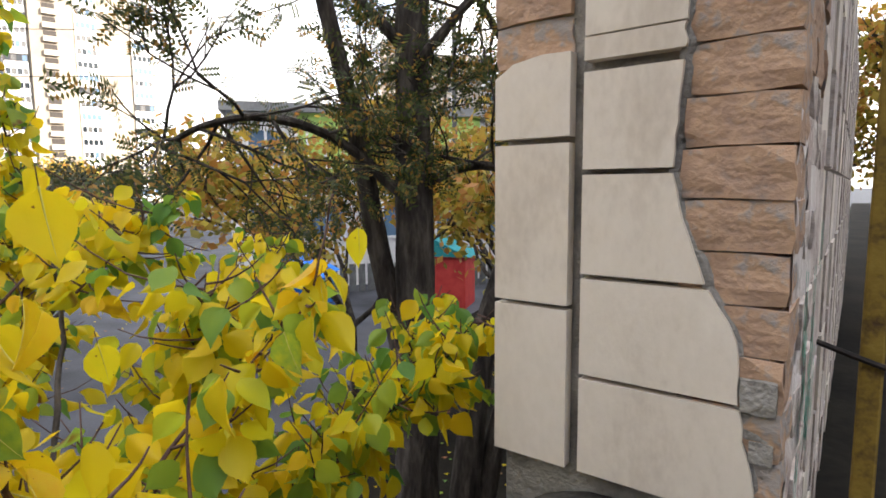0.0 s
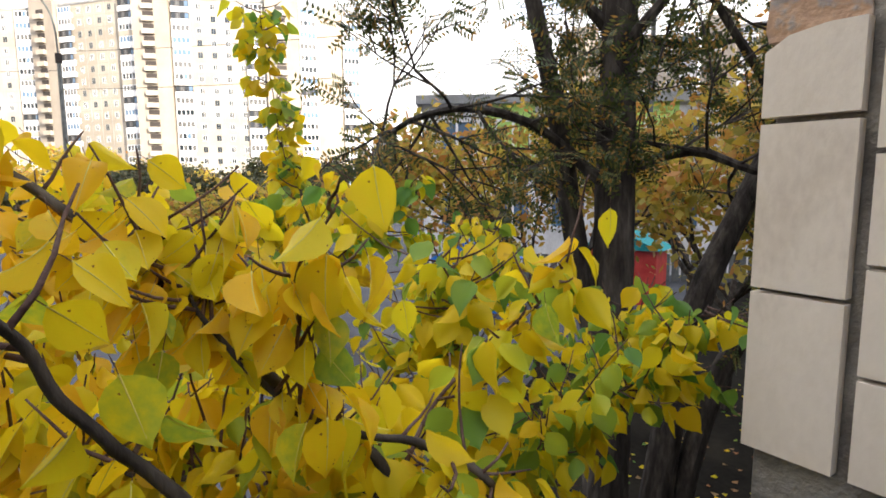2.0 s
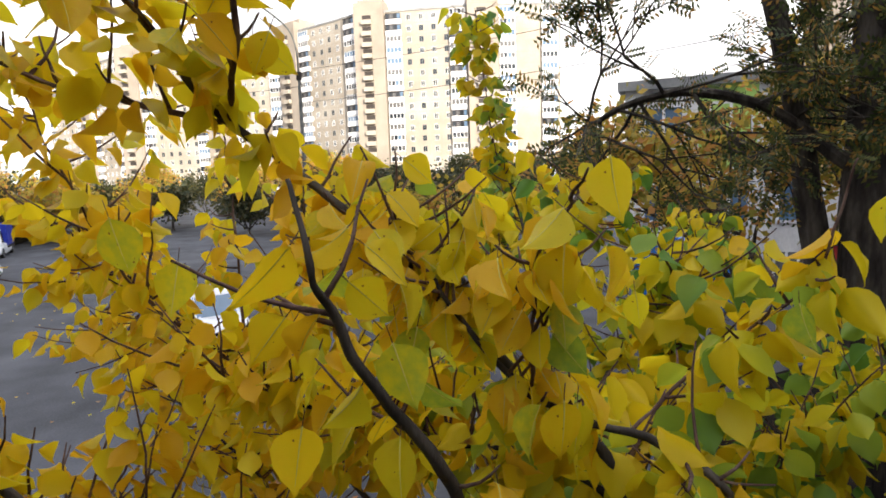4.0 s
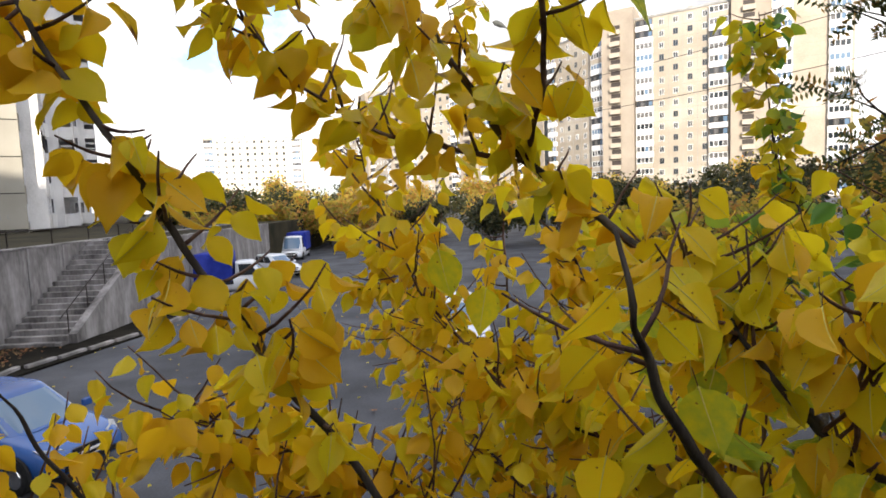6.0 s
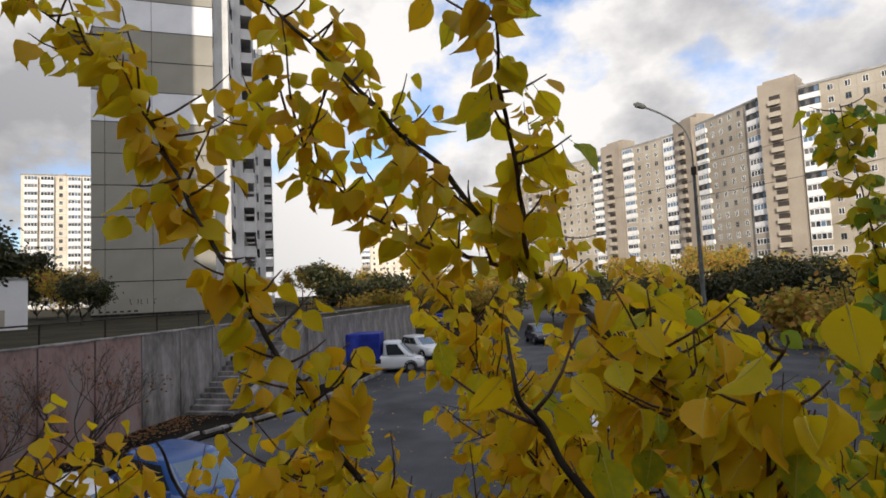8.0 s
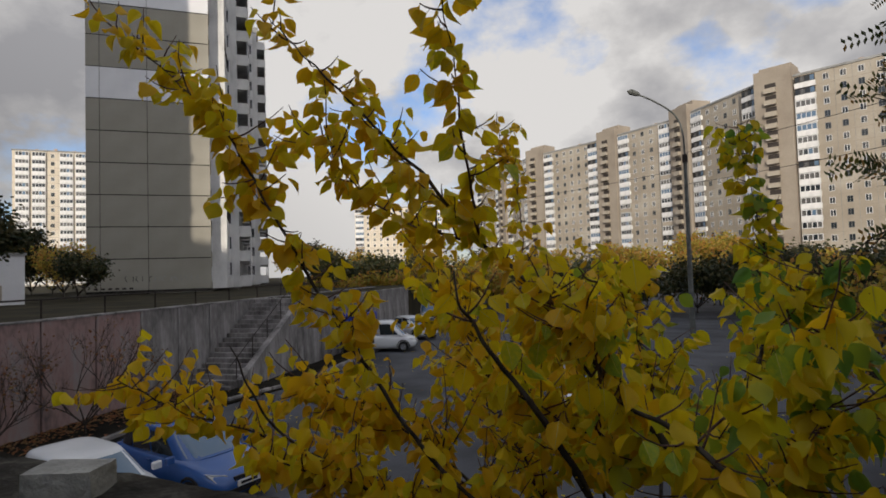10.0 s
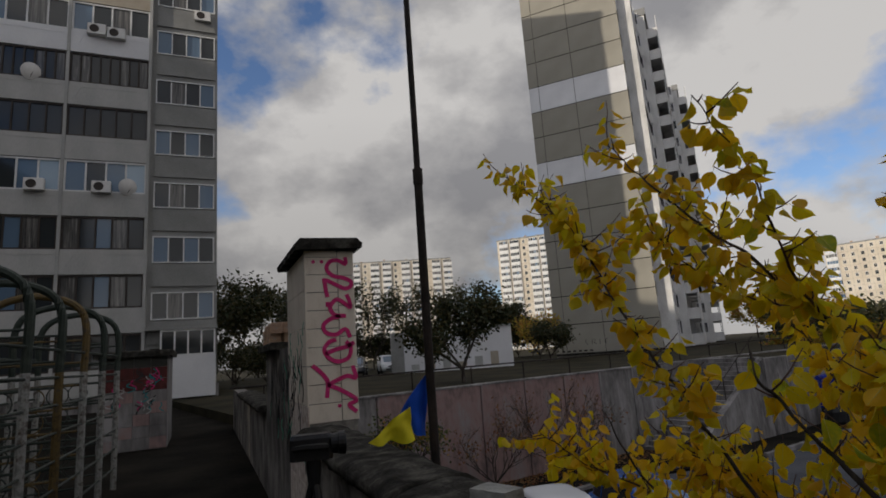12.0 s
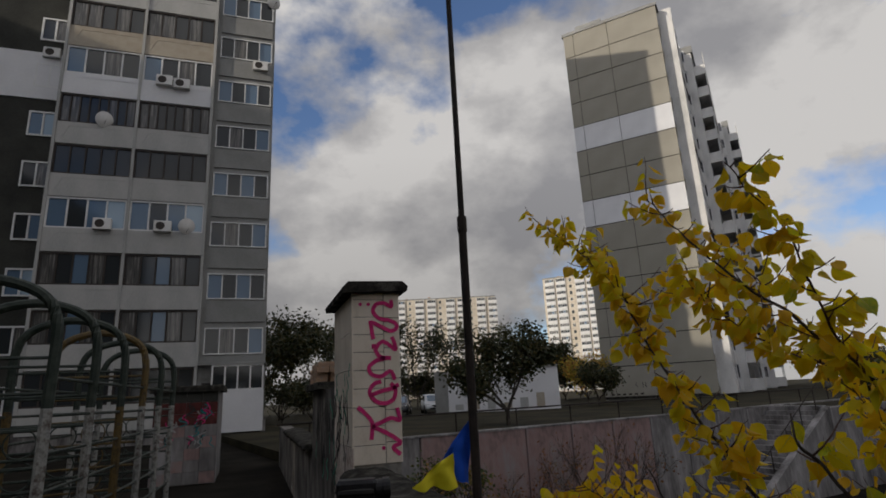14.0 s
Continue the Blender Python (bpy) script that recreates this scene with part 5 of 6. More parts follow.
# climbing frame and utility hut on the terrace
def arch(name_m, x, y, w, h, turn, mlow, mtop, ground=0.0, low=1.7):
    c = thing("climbing_arch", "arched steel climbing ladder with peeling grey and green paint", "climbing frame", pose(x, y, ground, 0, 0, turn), "climbing arches on the terrace")
    r_ = .042
    for sx in (-1, 1):
        part("post", Build().tube([(sx * w / 2, 0, 0), (sx * w / 2, 0, low)], r_, mlow, 8), c)
    top = [(-w / 2, 0, low), (-w / 2, 0, h - w * .35), (-w * .36, 0, h - w * .10), (0, 0, h), (w * .36, 0, h - w * .10), (w / 2, 0, h - w * .35), (w / 2, 0, low)]
    part("arch", Build().tube(spline(top, 5), r_, mtop, 8), c)
    for k in range(8):
        part("rung", Build().tube([(-w / 2, 0, .25 + .26 * k), (w / 2, 0, .25 + .26 * k)], .014, mtop, 6), c)
    for k in range(5):
        q = [(.0 + .12 * math.cos(a2), .0, .38 + .26 * k + .12 * math.sin(a2)) for a2 in [i * math.pi / 8 for i in range(17)]]
        part("ring", Build().tube(q, .008, mtop, 5), c)
    return c


for k in range(6):
    arch("", 2.62 - .05 * k, -4.05 - 1.0 * k, 0.98, 2.66 - .02 * k, 6, "barpaint" if k != 2 else "barbrown", ("bargreen", "bargreen", "bargreen", "barbrown", "bargreen", "bargreen")[k])
sideb = thing("climbing_side_bars", "long dark steel bars that join the arches", "climbing frame")
for k in range(7):
    part("bar", Build().tube([(3.11, -4.0, .3 + .27 * k), (2.87, -9.05, .3 + .27 * k)], .014, "bargreen", 6), sideb)
    part("bar", Build().tube([(2.13, -4.1, .3 + .27 * k), (1.88, -9.1, .3 + .27 * k)], .014, "bargreen", 6), sideb)

hut = thing("utility_hut", "small tiled utility hut with sprayed colours and flat roof", "hut", pose(1.42, -13.5, 0))
part("wall", Build().box(0, 1.35, -2.2, -.02, 0, 2.0, "concrete"), hut)
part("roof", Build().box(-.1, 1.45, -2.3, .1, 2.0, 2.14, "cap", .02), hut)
for k in range(8):
    for j in range(4):
        part("tile", Build().box(.01 + .335 * j, .335 + .335 * j, -.02, 0, .02 + .25 * k, .26 + .25 * k, "maroon" if k in (5, 6) else ("dark" if k == 7 else ("concrete" if (k + j) % 3 else "pinkpaint")), .004), hut)
for k in range(34):
    x, z = .12 + 1.05 * rng.random(), .75 + .85 * rng.random()
    part("spray_line", stroke([(x + .1 * rng.uniform(-1, 1), z + .07 * i) for i in range(4)], "y", .003, .022, ("pink", "teal", "blackspray", "parapetgrey")[k % 4], out=-1), hut)


# ---- trees ----
def leaf_shape(L, W, fold, curl, twist):
    """A broad pointed leaf, folded along its midrib, a little crinkled, hanging along +y."""
    prof = [(0.0, .06), (.08, .50), (.23, .87), (.41, 1.0), (.61, .85), (.79, .47), (.90, .17), (1.0, .0)]
    v, f = [], []
    for i, (t, w) in enumerate(prof):
        hw = W / 2 * w
        z = -curl * t * t * L
        tw = twist * (t - .4)
        for s in (-1, -.5, 0, .5, 1):
            crinkle = .035 * W * math.sin(9 * t + s * 2.6 + 5 * twist) * abs(s) + (.018 * W * (-1) ** i if abs(s) == .5 else 0)
            v.append((s * hw * math.cos(fold), t * L + .03 * L * abs(s) * (1 - t), z + abs(s) * hw * math.sin(fold) + s * hw * tw + crinkle))
    for i in range(len(prof) - 1):
        for k in range(4):
            f.append((5 * i + k, 5 * i + k + 1, 5 * i + 6 + k, 5 * i + 5 + k))
    return v, f


SHAPES = [leaf_shape(1.0, .80, .30, .16, .25), leaf_shape(1.0, .86, .48, .30, -.35), leaf_shape(1.0, .72, .22, -.14, .4), leaf_shape(1.0, .82, .68, .36, .2), leaf_shape(1.0, .76, .38, .20, -.6)]
LEAF_ME = []
for v_, f_ in SHAPES:
    bb = Build().add(v_, f_, "leaf")
    bb.tube([(0, -.28, -.03), (0, -.1, .0), (0, .02, .0)], .008, "twig", 4)
    mid_ = [(x, y, z + .004) for x, y, z in v_[2::5]]
    bb.tube(mid_, [.014, .013, .012, .010, .008, .006, .004, .002], "rib", 4)
    LEAF_ME.append(bb.mesh("leaf", True))


def leaf_pose(p, d, size, rnd):
    """Hangs a leaf from p: its tip leans along d and down, its face turned by chance."""
    y = Vector((d.x, d.y, d.z - 1.25)).normalized()
    x = Vector((rnd.uniform(-1, 1), rnd.uniform(-1, 1), rnd.uniform(-.35, .35)))
    x = (x - y * x.dot(y)).normalized()
    z = x.cross(y)
    m = Matrix((x, y, z)).transposed().to_4x4()
    return Matrix.Translation(p + y * .28 * size * .8) @ m @ Matrix.Diagonal((size, size, size, 1))


ap = thing("apricot_tree", "apricot tree with yellow autumn leaves growing up beside the parapet", "tree")
TRUNK_TOP = Vector((-0.948, 0.198, 0.624))
BOUGHS = {
    "trunk": ([(-1.25, .40, -3.0), (-1.15, .34, -1.6), (-1.02, .24, -.3), TRUNK_TOP], (0.0650, 0.0340)),
    "a": ([TRUNK_TOP, (-0.698, 0.105, 1.042), (-0.558, 0.012, 1.275), (-0.512, -0.044, 1.368), (-0.475, -0.090, 1.460), (-0.436, -0.109, 1.517), (-0.446, -0.119, 1.577)], (0.0125, 0.0046)),
    "b": ([TRUNK_TOP, (-0.763, 0.328, 0.968), (-0.660, 0.272, 1.181), (-0.698, 0.189, 1.275), (-0.725, 0.096, 1.377), (-0.771, 0.022, 1.460), (-0.818, -0.109, 1.591), (-0.80, -0.185, 1.655), (-0.775, -0.245, 1.73), (-0.75, -0.295, 1.807), (-0.70, -0.36, 1.893), (-0.66, -0.44, 1.99), (-0.66, -0.56, 2.11), (-0.69, -0.70, 2.25), (-0.723, -0.828, 2.378)], (0.0156, 0.0030)),
    "bu": ([(-.80, -.185, 1.655), (-.715, -.165, 1.735), (-.672, -.163, 1.82), (-.66, -.175, 1.93), (-.59, -.16, 2.04), (-.48, -.13, 2.11), (-.38, -.11, 2.18)], (0.0056, 0.0020)),
    "bl": ([(-.80, -.185, 1.655), (-.835, -.30, 1.685), (-.87, -.40, 1.71), (-.86, -.49, 1.755), (-.81, -.55, 1.81), (-.74, -.578, 1.88), (-.675, -.579, 1.945), (-.68, -.65, 1.965)], (0.0052, 0.0016)),
    "bt": ([(-.70, -.36, 1.893), (-.77, -.42, 1.93), (-.84, -.50, 1.98), (-.88, -.60, 2.06), (-.90, -.72, 2.12)], (0.0040, 0.0016)),
    "c": ([TRUNK_TOP, (-.84, -.06, .84), (-.70, -.30, 1.10), (-.655, -.42, 1.29), (-.623, -.486, 1.408), (-.60, -.565, 1.53), (-.555, -.62, 1.66), (-.545, -.70, 1.80), (-.57, -.80, 1.92), (-.585, -.92, 2.05), (-.57, -1.08, 2.20), (-.565, -1.28, 2.36)], (0.0101, 0.0024)),
    "d": ([TRUNK_TOP, (-0.651, 0.384, 0.995), (-0.558, 0.384, 1.162), (-0.568, 0.282, 1.255), (-0.624, 0.142, 1.312), (-0.678, 0.067, 1.414), (-0.735, 0.030, 1.480), (-0.800, -0.007, 1.507)], (0.0114, 0.0040)),
    "e": ([(-0.624, 0.142, 1.321), (-0.595, 0.132, 1.423), (-0.587, 0.123, 1.470), (-0.558, 0.132, 1.507), (-0.535, 0.156, 1.563)], (0.0036, 0.0018)),
    "f": ([(-0.651, 0.272, 1.135), (-0.688, 0.375, 1.247), (-0.641, 0.477, 1.358), (-0.605, 0.532, 1.433), (-0.595, 0.570, 1.517), (-0.587, 0.578, 1.581)], (0.0042, 0.0018)),
    "g": ([TRUNK_TOP, (-1.256, 0.412, 0.995), (-1.544, 0.551, 1.30), (-1.83, 0.615, 1.50), (-1.968, 0.625, 1.604), (-2.024, 0.605, 1.765), (-2.007, 0.575, 1.997), (-1.989, 0.548, 2.16)], (0.0094, 0.0018)),
    "h": ([TRUNK_TOP, (-.95, -.25, .78), (-.93, -.65, .93), (-.86, -1.05, 1.06), (-.79, -1.28, 1.13), (-.71, -1.48, 1.24)], (0.0086, 0.0024)),
    "i": ([TRUNK_TOP, (-0.744, 0.384, 0.949), (-0.763, 0.318, 1.079), (-0.800, 0.179, 1.154), (-0.856, 0.040, 1.162), (-0.949, -0.119, 1.209), (-1.069, -0.286, 1.247)], (0.0125, 0.0034)),
    "j": ([(-1.349, -.24, 1.135), (-1.5, -.26, 1.5), (-1.672, -.308, 1.857), (-1.76, -.38, 2.07), (-1.823, -.444, 2.251)], (0.0047, 0.0018)),
    "dead": ([(-.92, -.68, .93), (-.74, -.80, 1.10), (-.65, -.86, 1.27), (-.60, -.87, 1.385)], (0.0075, 0.0040)),
    "k": ([TRUNK_TOP, (-1.162, -0.007, 0.903), (-1.349, -0.240, 1.135), (-1.507, -0.472, 1.321), (-1.627, -0.705, 1.507)], (0.0104, 0.0023)),
    "l": ([TRUNK_TOP, (-1.209, 0.458, 0.856), (-1.395, 0.783, 1.089), (-1.488, 1.063, 1.275), (-1.581, 1.295, 1.460)], (0.0104, 0.0023)),
    "m": ([TRUNK_TOP, (-0.930, 0.551, 0.809), (-0.883, 0.830, 0.995), (-0.790, 1.063, 1.135), (-0.744, 1.202, 1.275)], (0.0083, 0.0023)),
    "n": ([TRUNK_TOP, (-1.302, 0.225, 0.949), (-1.627, 0.179, 1.181), (-1.953, 0.086, 1.414), (-2.139, 0.040, 1.600)], (0.0104, 0.0023)),
    "p": ([TRUNK_TOP, (-1.209, -0.100, 0.763), (-1.488, -0.286, 0.875), (-1.767, -0.519, 0.995), (-2.046, -0.751, 1.181)], (0.0094, 0.0023)),
    "q": ([TRUNK_TOP, (-1.395, 0.318, 0.809), (-1.814, 0.458, 0.995), (-2.139, 0.644, 1.228), (-2.325, 0.737, 1.460)], (0.0094, 0.0023)),
    "r": ([TRUNK_TOP, (-0.977, 0.644, 0.763), (-1.069, 1.016, 0.903), (-1.116, 1.388, 1.042), (-1.209, 1.667, 1.228)], (0.0083, 0.0023)),
    "s": ([(-0.837, -0.054, 0.837), (-0.790, -0.332, 0.903), (-0.725, -0.584, 0.995), (-0.614, -0.798, 1.089)], (0.0073, 0.0023)),
    "t": ([(-1.349, -0.240, 1.135), (-1.256, -0.426, 1.368), (-1.209, -0.519, 1.600), (-1.190, -0.584, 1.833)], (0.0052, 0.0018)),
    "u": ([(-1.544, 0.551, 1.30), (-1.395, 0.691, 1.50), (-1.349, 0.783, 1.60)], (0.0042, 0.0018)),
    "v": ([(-0.930, 0.412, 0.744), (-0.911, 0.505, 0.995), (-0.930, 0.570, 1.228), (-0.977, 0.607, 1.433)], (0.0062, 0.0018)),
    "w": ([TRUNK_TOP, (-1.116, 0.086, 0.856), (-1.209, -0.007, 1.089), (-1.256, -0.054, 1.321), (-1.283, -0.100, 1.526)], (0.0073, 0.0018)),
    "o": ([(-0.837, -0.054, 0.837), (-0.930, -0.332, 0.995), (-0.977, -0.612, 1.116), (-0.930, -0.890, 1.228)], (0.0073, 0.0023)),
}
ar = random.Random(21)
limb_pts = {}
for key, (pts, (r0, r1)) in BOUGHS.items():
    q = spline(pts, 8)
    for i in range(1, len(q) - 1):
        q[i] = q[i] + noise.noise_vector(q[i] * 14) * .010
    n_ = len(q) - 1
    part("trunk" if key == "trunk" else "branch", Build().tube(q, [(1 if key == "trunk" else .74) * (r0 + (min(r1, .0022) - r0) * (i / n_) ** .8 if key != "trunk" else r0 + (r1 - r0) * i / n_) for i in range(n_ + 1)], "bark" if r0 > .006 else "twig", 9, .6), ap, smooth=True)
    limb_pts[key] = q

EYES = [Vector((0, -.1, 1.6)), Vector((.05, -.05, 1.64)), Vector((.35, .15, 1.6)), Vector((.7, .7, 1.65)), Vector((.0, .0, 1.59))]


def room(p, key=""):
    """Whether a leaf may hang at p: clear of the lens, the wall and the open sky beside the crown."""
    if p.x > -.46 and p.z < 1.17 or p.x > -.06:
        return False
    if min((p - e).length for e in EYES) < .36 or (p.x > -.5 and p.y > .6):
        return False
    near = min((p - e).length for e in EYES)
    if ar.random() > float(np.interp(near, [.36, .50, .70, .95], [.12, .38, .80, 1.0])):
        return False
    if key in ("g", "bu"):
        return True
    d = p - Vector((0, -.1, 1.6))
    yaw = math.degrees(math.atan2(-d.x, d.y))
    el = math.degrees(math.atan2(d.z, math.hypot(d.x, d.y)))
    top = float(np.interp(yaw, [20, 45, 55, 64, 72, 80, 95, 130, 170], [-13, -7, -2, 2, 9, 26, 50, 60, 60]))
    return el < top


HERO = [(Vector(p_), s_, t_) for p_, s_, t_ in (((-0.579, 0.220, 1.593), 0.075, 0.1), ((-0.550, 0.150, 1.503), 0.072, -0.1), ((-0.524, -0.037, 1.427), 0.066, 0.3), ((-0.499, -0.121, 1.371), 0.06, -0.2), ((-0.539, 0.158, 1.336), 0.068, 0), ((-0.645, -0.291, 1.547), 0.062, 0.2), ((-0.678, -0.239, 1.495), 0.058, -0.2), ((-0.610, 0.102, 1.496), 0.058, 0.1), ((-0.652, -0.315, 1.767), 0.055, 0.3), ((-0.672, 0.075, 1.499), 0.056, -0.3), ((-0.664, -0.128, 1.733), 0.05, -0.4), ((-0.599, 0.266, 1.434), 0.05, 0.2), ((-0.518, 0.132, 1.350), 0.068, 0), ((-0.555, 0.461, 1.411), 0.058, 0.2), ((-0.648, -0.012, 1.417), 0.06, 0.1), ((-0.629, 0.009, 1.411), 0.062, -0.2), ((-0.577, 0.616, 1.532), 0.062, 0.1), ((-0.606, 0.568, 1.464), 0.055, -0.1))]
tw_build, leaves = Build(), []
weights = {"a": 22, "b": 30, "bu": 20, "bl": 22, "bt": 7, "c": 56, "d": 44, "e": 14, "f": 20, "g": 42, "h": 42, "i": 54, "j": 24, "k": 58, "l": 66, "m": 60, "n": 58, "o": 66, "p": 64, "q": 70, "r": 66, "s": 58, "t": 20, "u": 34, "v": 48, "w": 40}
for key, cnt in weights.items():
    q = limb_pts[key]
    lo = 0.30 if q[0] == TRUNK_TOP else 0.05
    for c_ in range(cnt):
        w = lo + (1 - lo) * (c_ + ar.random()) / cnt
        i = min(int(w * (len(q) - 1)), len(q) - 2)
        p = q[i].lerp(q[i + 1], w * (len(q) - 1) - i)
        t_ = (q[i + 1] - q[i]).normalized()
        side = Vector((ar.uniform(-1, 1), ar.uniform(-1, 1), ar.uniform(-.35, .9)))
        side = (side - t_ * side.dot(t_) * .6).normalized()
        ln = ar.uniform(.05, .23) * (1.25 if key in "klmnopqrsuvw" else (.6 if key in ("e", "f", "bu", "g", "j") else (.8 if key in ("c", "b", "bt") else 1.0)))
        gap_ = min((p - e).length for e in EYES)
        ln *= .75 if gap_ < .85 else 1.0
        pts = [p]
        for s in range(1, 5):
            side = (side + Vector((ar.uniform(-.25, .25), ar.uniform(-.25, .25), .16))).normalized()
            pts.append(pts[-1] + side * ln / 4)
        if not room(pts[-1], key) or min((u_ - e).length for u_ in pts for e in EYES) < .46:
            continue
        tw_build.tube(pts, [.0028, .0024, .002, .0016, .0011], "twig", 5)
        count = 3 + int(ln / .040) + (ar.random() < .5)
        for s_ in range(count):
            u_ = min(3.999, 4 * (s_ + .45 + .5 * ar.random()) / count)
            lp = pts[int(u_)].lerp(pts[int(u_) + 1], u_ - int(u_))
            if room(lp - Vector((0, 0, .03)), key):
                way = (pts[-1] - pts[0]).normalized()
                off = way.cross(Vector((0, 0, 1))).normalized() * (1 if s_ % 2 else -1)
                dd = (way * .5 + off * ar.uniform(.3, 1.0) + Vector((ar.uniform(-.4, .4), ar.uniform(-.4, .4), ar.uniform(-.3, .3)))).normalized()
                leaves.append((lp, dd, ar.uniform(.040, .064) * (1.14 if lp.y > .15 else 1.0)))
    for c_ in range(int(cnt * .7)):
        w = max(lo, .35) + (1 - max(lo, .35)) * ar.random()
        i = min(int(w * (len(q) - 1)), len(q) - 2)
        p = q[i].lerp(q[i + 1], ar.random())
        if room(p - Vector((0, 0, .03)), key):
            dd = Vector((ar.uniform(-1, 1), ar.uniform(-1, 1), ar.uniform(-.3, .5))).normalized()
            leaves.append((p, dd, ar.uniform(.042, .068)))
tagged(part("branchwork", tw_build, ap, smooth=True), kind="stuff")
for p_, s_, tw_ in (HERO):
    hl_ = part("leaf", LEAF_ME[int(s_ * 1000) % 3], ap)
    y_ = Vector((tw_ * .2, tw_, -1.0)).normalized()
    x_ = Vector((tw_ * .5, 1, .15 * tw_))
    x_ = (x_ - y_ * x_.dot(y_)).normalized()
    hl_.matrix_basis = Matrix.Translation(p_) @ Matrix((x_, y_, x_.cross(y_))).transposed().to_4x4() @ Matrix.Diagonal((s_, s_, s_, 1))
leaves.sort(key=lambda r_: (r_[0] - Vector((0, -.1, 1.6))).length)
for k, (p, d, s) in enumerate(leaves[:300]):
    ob = part("leaf", LEAF_ME[k % 5], ap)
    ob.matrix_basis = leaf_pose(p, d, s, ar)
rest = Build()
for k, (p, d, s) in enumerate(leaves[300:]):
    m_ = leaf_pose(p, d, s, ar)
    v_, f_ = SHAPES[k % 5]
    rest.add([m_ @ Vector(x) for x in v_], f_, "leaf")
tagged(part("foliage", rest, ap, smooth=True), "yellow and green apricot leaves", kind="stuff")


def grow(b, p, d, ln, r, depth, rnd, tips, mat_="bark", spread=.75, lift=.12):
    """Branches by chance from p, and notes their tips."""
    pts, dirs = [p], d
    for s in range(3):
        dirs = (dirs + Vector((rnd.uniform(-.25, .25), rnd.uniform(-.25, .25), lift * rnd.random()))).normalized()
        pts.append(pts[-1] + dirs * ln / 3)
        if depth <= 2:
            tips.append((pts[-1], dirs))
    b.tube(pts, [r, r * .88, r * .76, r * .62], mat_, 7 if depth > 2 else 5, .15 if depth > 2 else 0)
    if depth:
        for _ in range(rnd.choice((2, 3, 3))):
            nd = (dirs + Vector((rnd.uniform(-1, 1), rnd.uniform(-1, 1), rnd.uniform(-.5, .9))) * spread).normalized()
            grow(b, pts[-1] if rnd.random() < .6 else pts[-2], nd, ln * rnd.uniform(.62, .82), r * .6, depth - 1, rnd, tips, mat_, spread, lift)


def tree(label, at, h, leafm, n_leaf, size, seed, depth=4, spread=.75, r=.14, cloud_=.5, trunk=.3, lean=(0, 0), bare=False, name="tree"):
    rnd = random.Random(seed)
    t = thing(name, label, "tree" if name == "tree" else "bush", pose(*at), "trees and bushes of the yard")
    b, tips = Build(), []
    base = [(0, 0, -.1), (lean[0] * .5, lean[1] * .5, h * trunk * .5), (lean[0], lean[1], h * trunk)]
    part("trunk", Build().tube(spline(base, 4), [r * (1 - .06 * i) for i in range(9)], "bark", 9, .25), t, smooth=True)
    for k in range(4 if trunk > .12 else 7):
        w = 2 * math.pi * (k + rnd.random() * .6) / (4 if trunk > .12 else 7)
        grow(b, Vector(base[-1]), Vector((math.cos(w) * .8, math.sin(w) * .8, rnd.uniform(.5, 1.2))).normalized(), h * (1 - trunk) * .42, r * .6, depth - 1, rnd, tips, "bark", spread)
    tagged(part("branchwork", b, t), kind="stuff")
    if not bare:
        c = Build()
        for _ in range(n_leaf):
            p, d = rnd.choice(tips)
            p = p + Vector((rnd.gauss(0, 1), rnd.gauss(0, 1), rnd.gauss(-.15, .8))) * cloud_ * .5
            a = Vector((rnd.uniform(-1, 1), rnd.uniform(-1, 1), rnd.uniform(-1, .3))).normalized()
            e = a.orthogonal().normalized()
            e = (e * math.cos(rnd.random() * 6) + a.cross(e) * math.sin(rnd.random() * 6)).normalized()
            s = size * rnd.uniform(.6, 1.3)
            c.add([p, p + a * s * .5 + e * s * .32, p + a * s, p + a * s * .5 - e * s * .32], [(0, 1, 2, 3)], leafm)
        tagged(part("crown", c, t), kind="stuff")
    return t


# the dark locust tree behind the pillar
lo_t = thing("locust_tree", "old dark-barked locust tree with thin feathery leaves", "tree", pose(-2.5, 3.05, -3.0))
lr = random.Random(5)
tips = []


def bark_trunk(pts, r0, r1, seed):
    q = spline(pts, 14)
    v, f, sg = [], [], 26
    for i, p in enumerate(q):
        rr = r0 + (r1 - r0) * i / (len(q) - 1)
        for k in range(sg):
            w = 2 * math.pi * k / sg
            rid = abs(math.sin(w * 6.5 + 2.4 * noise.noise((p.z * 1.7, k * .15, seed)))) * .10 + .07 * noise.noise((math.cos(w) * 3, math.sin(w) * 3, p.z * 5 + seed))
            v.append((p.x + rr * (1 + rid) * math.cos(w), p.y + rr * (1 + rid) * math.sin(w), p.z))
    f = [(i * sg + k, i * sg + (k + 1) % sg, (i + 1) * sg + (k + 1) % sg, (i + 1) * sg + k) for i in range(len(q) - 1) for k in range(sg)]
    return Build().add(v, f, "bark")


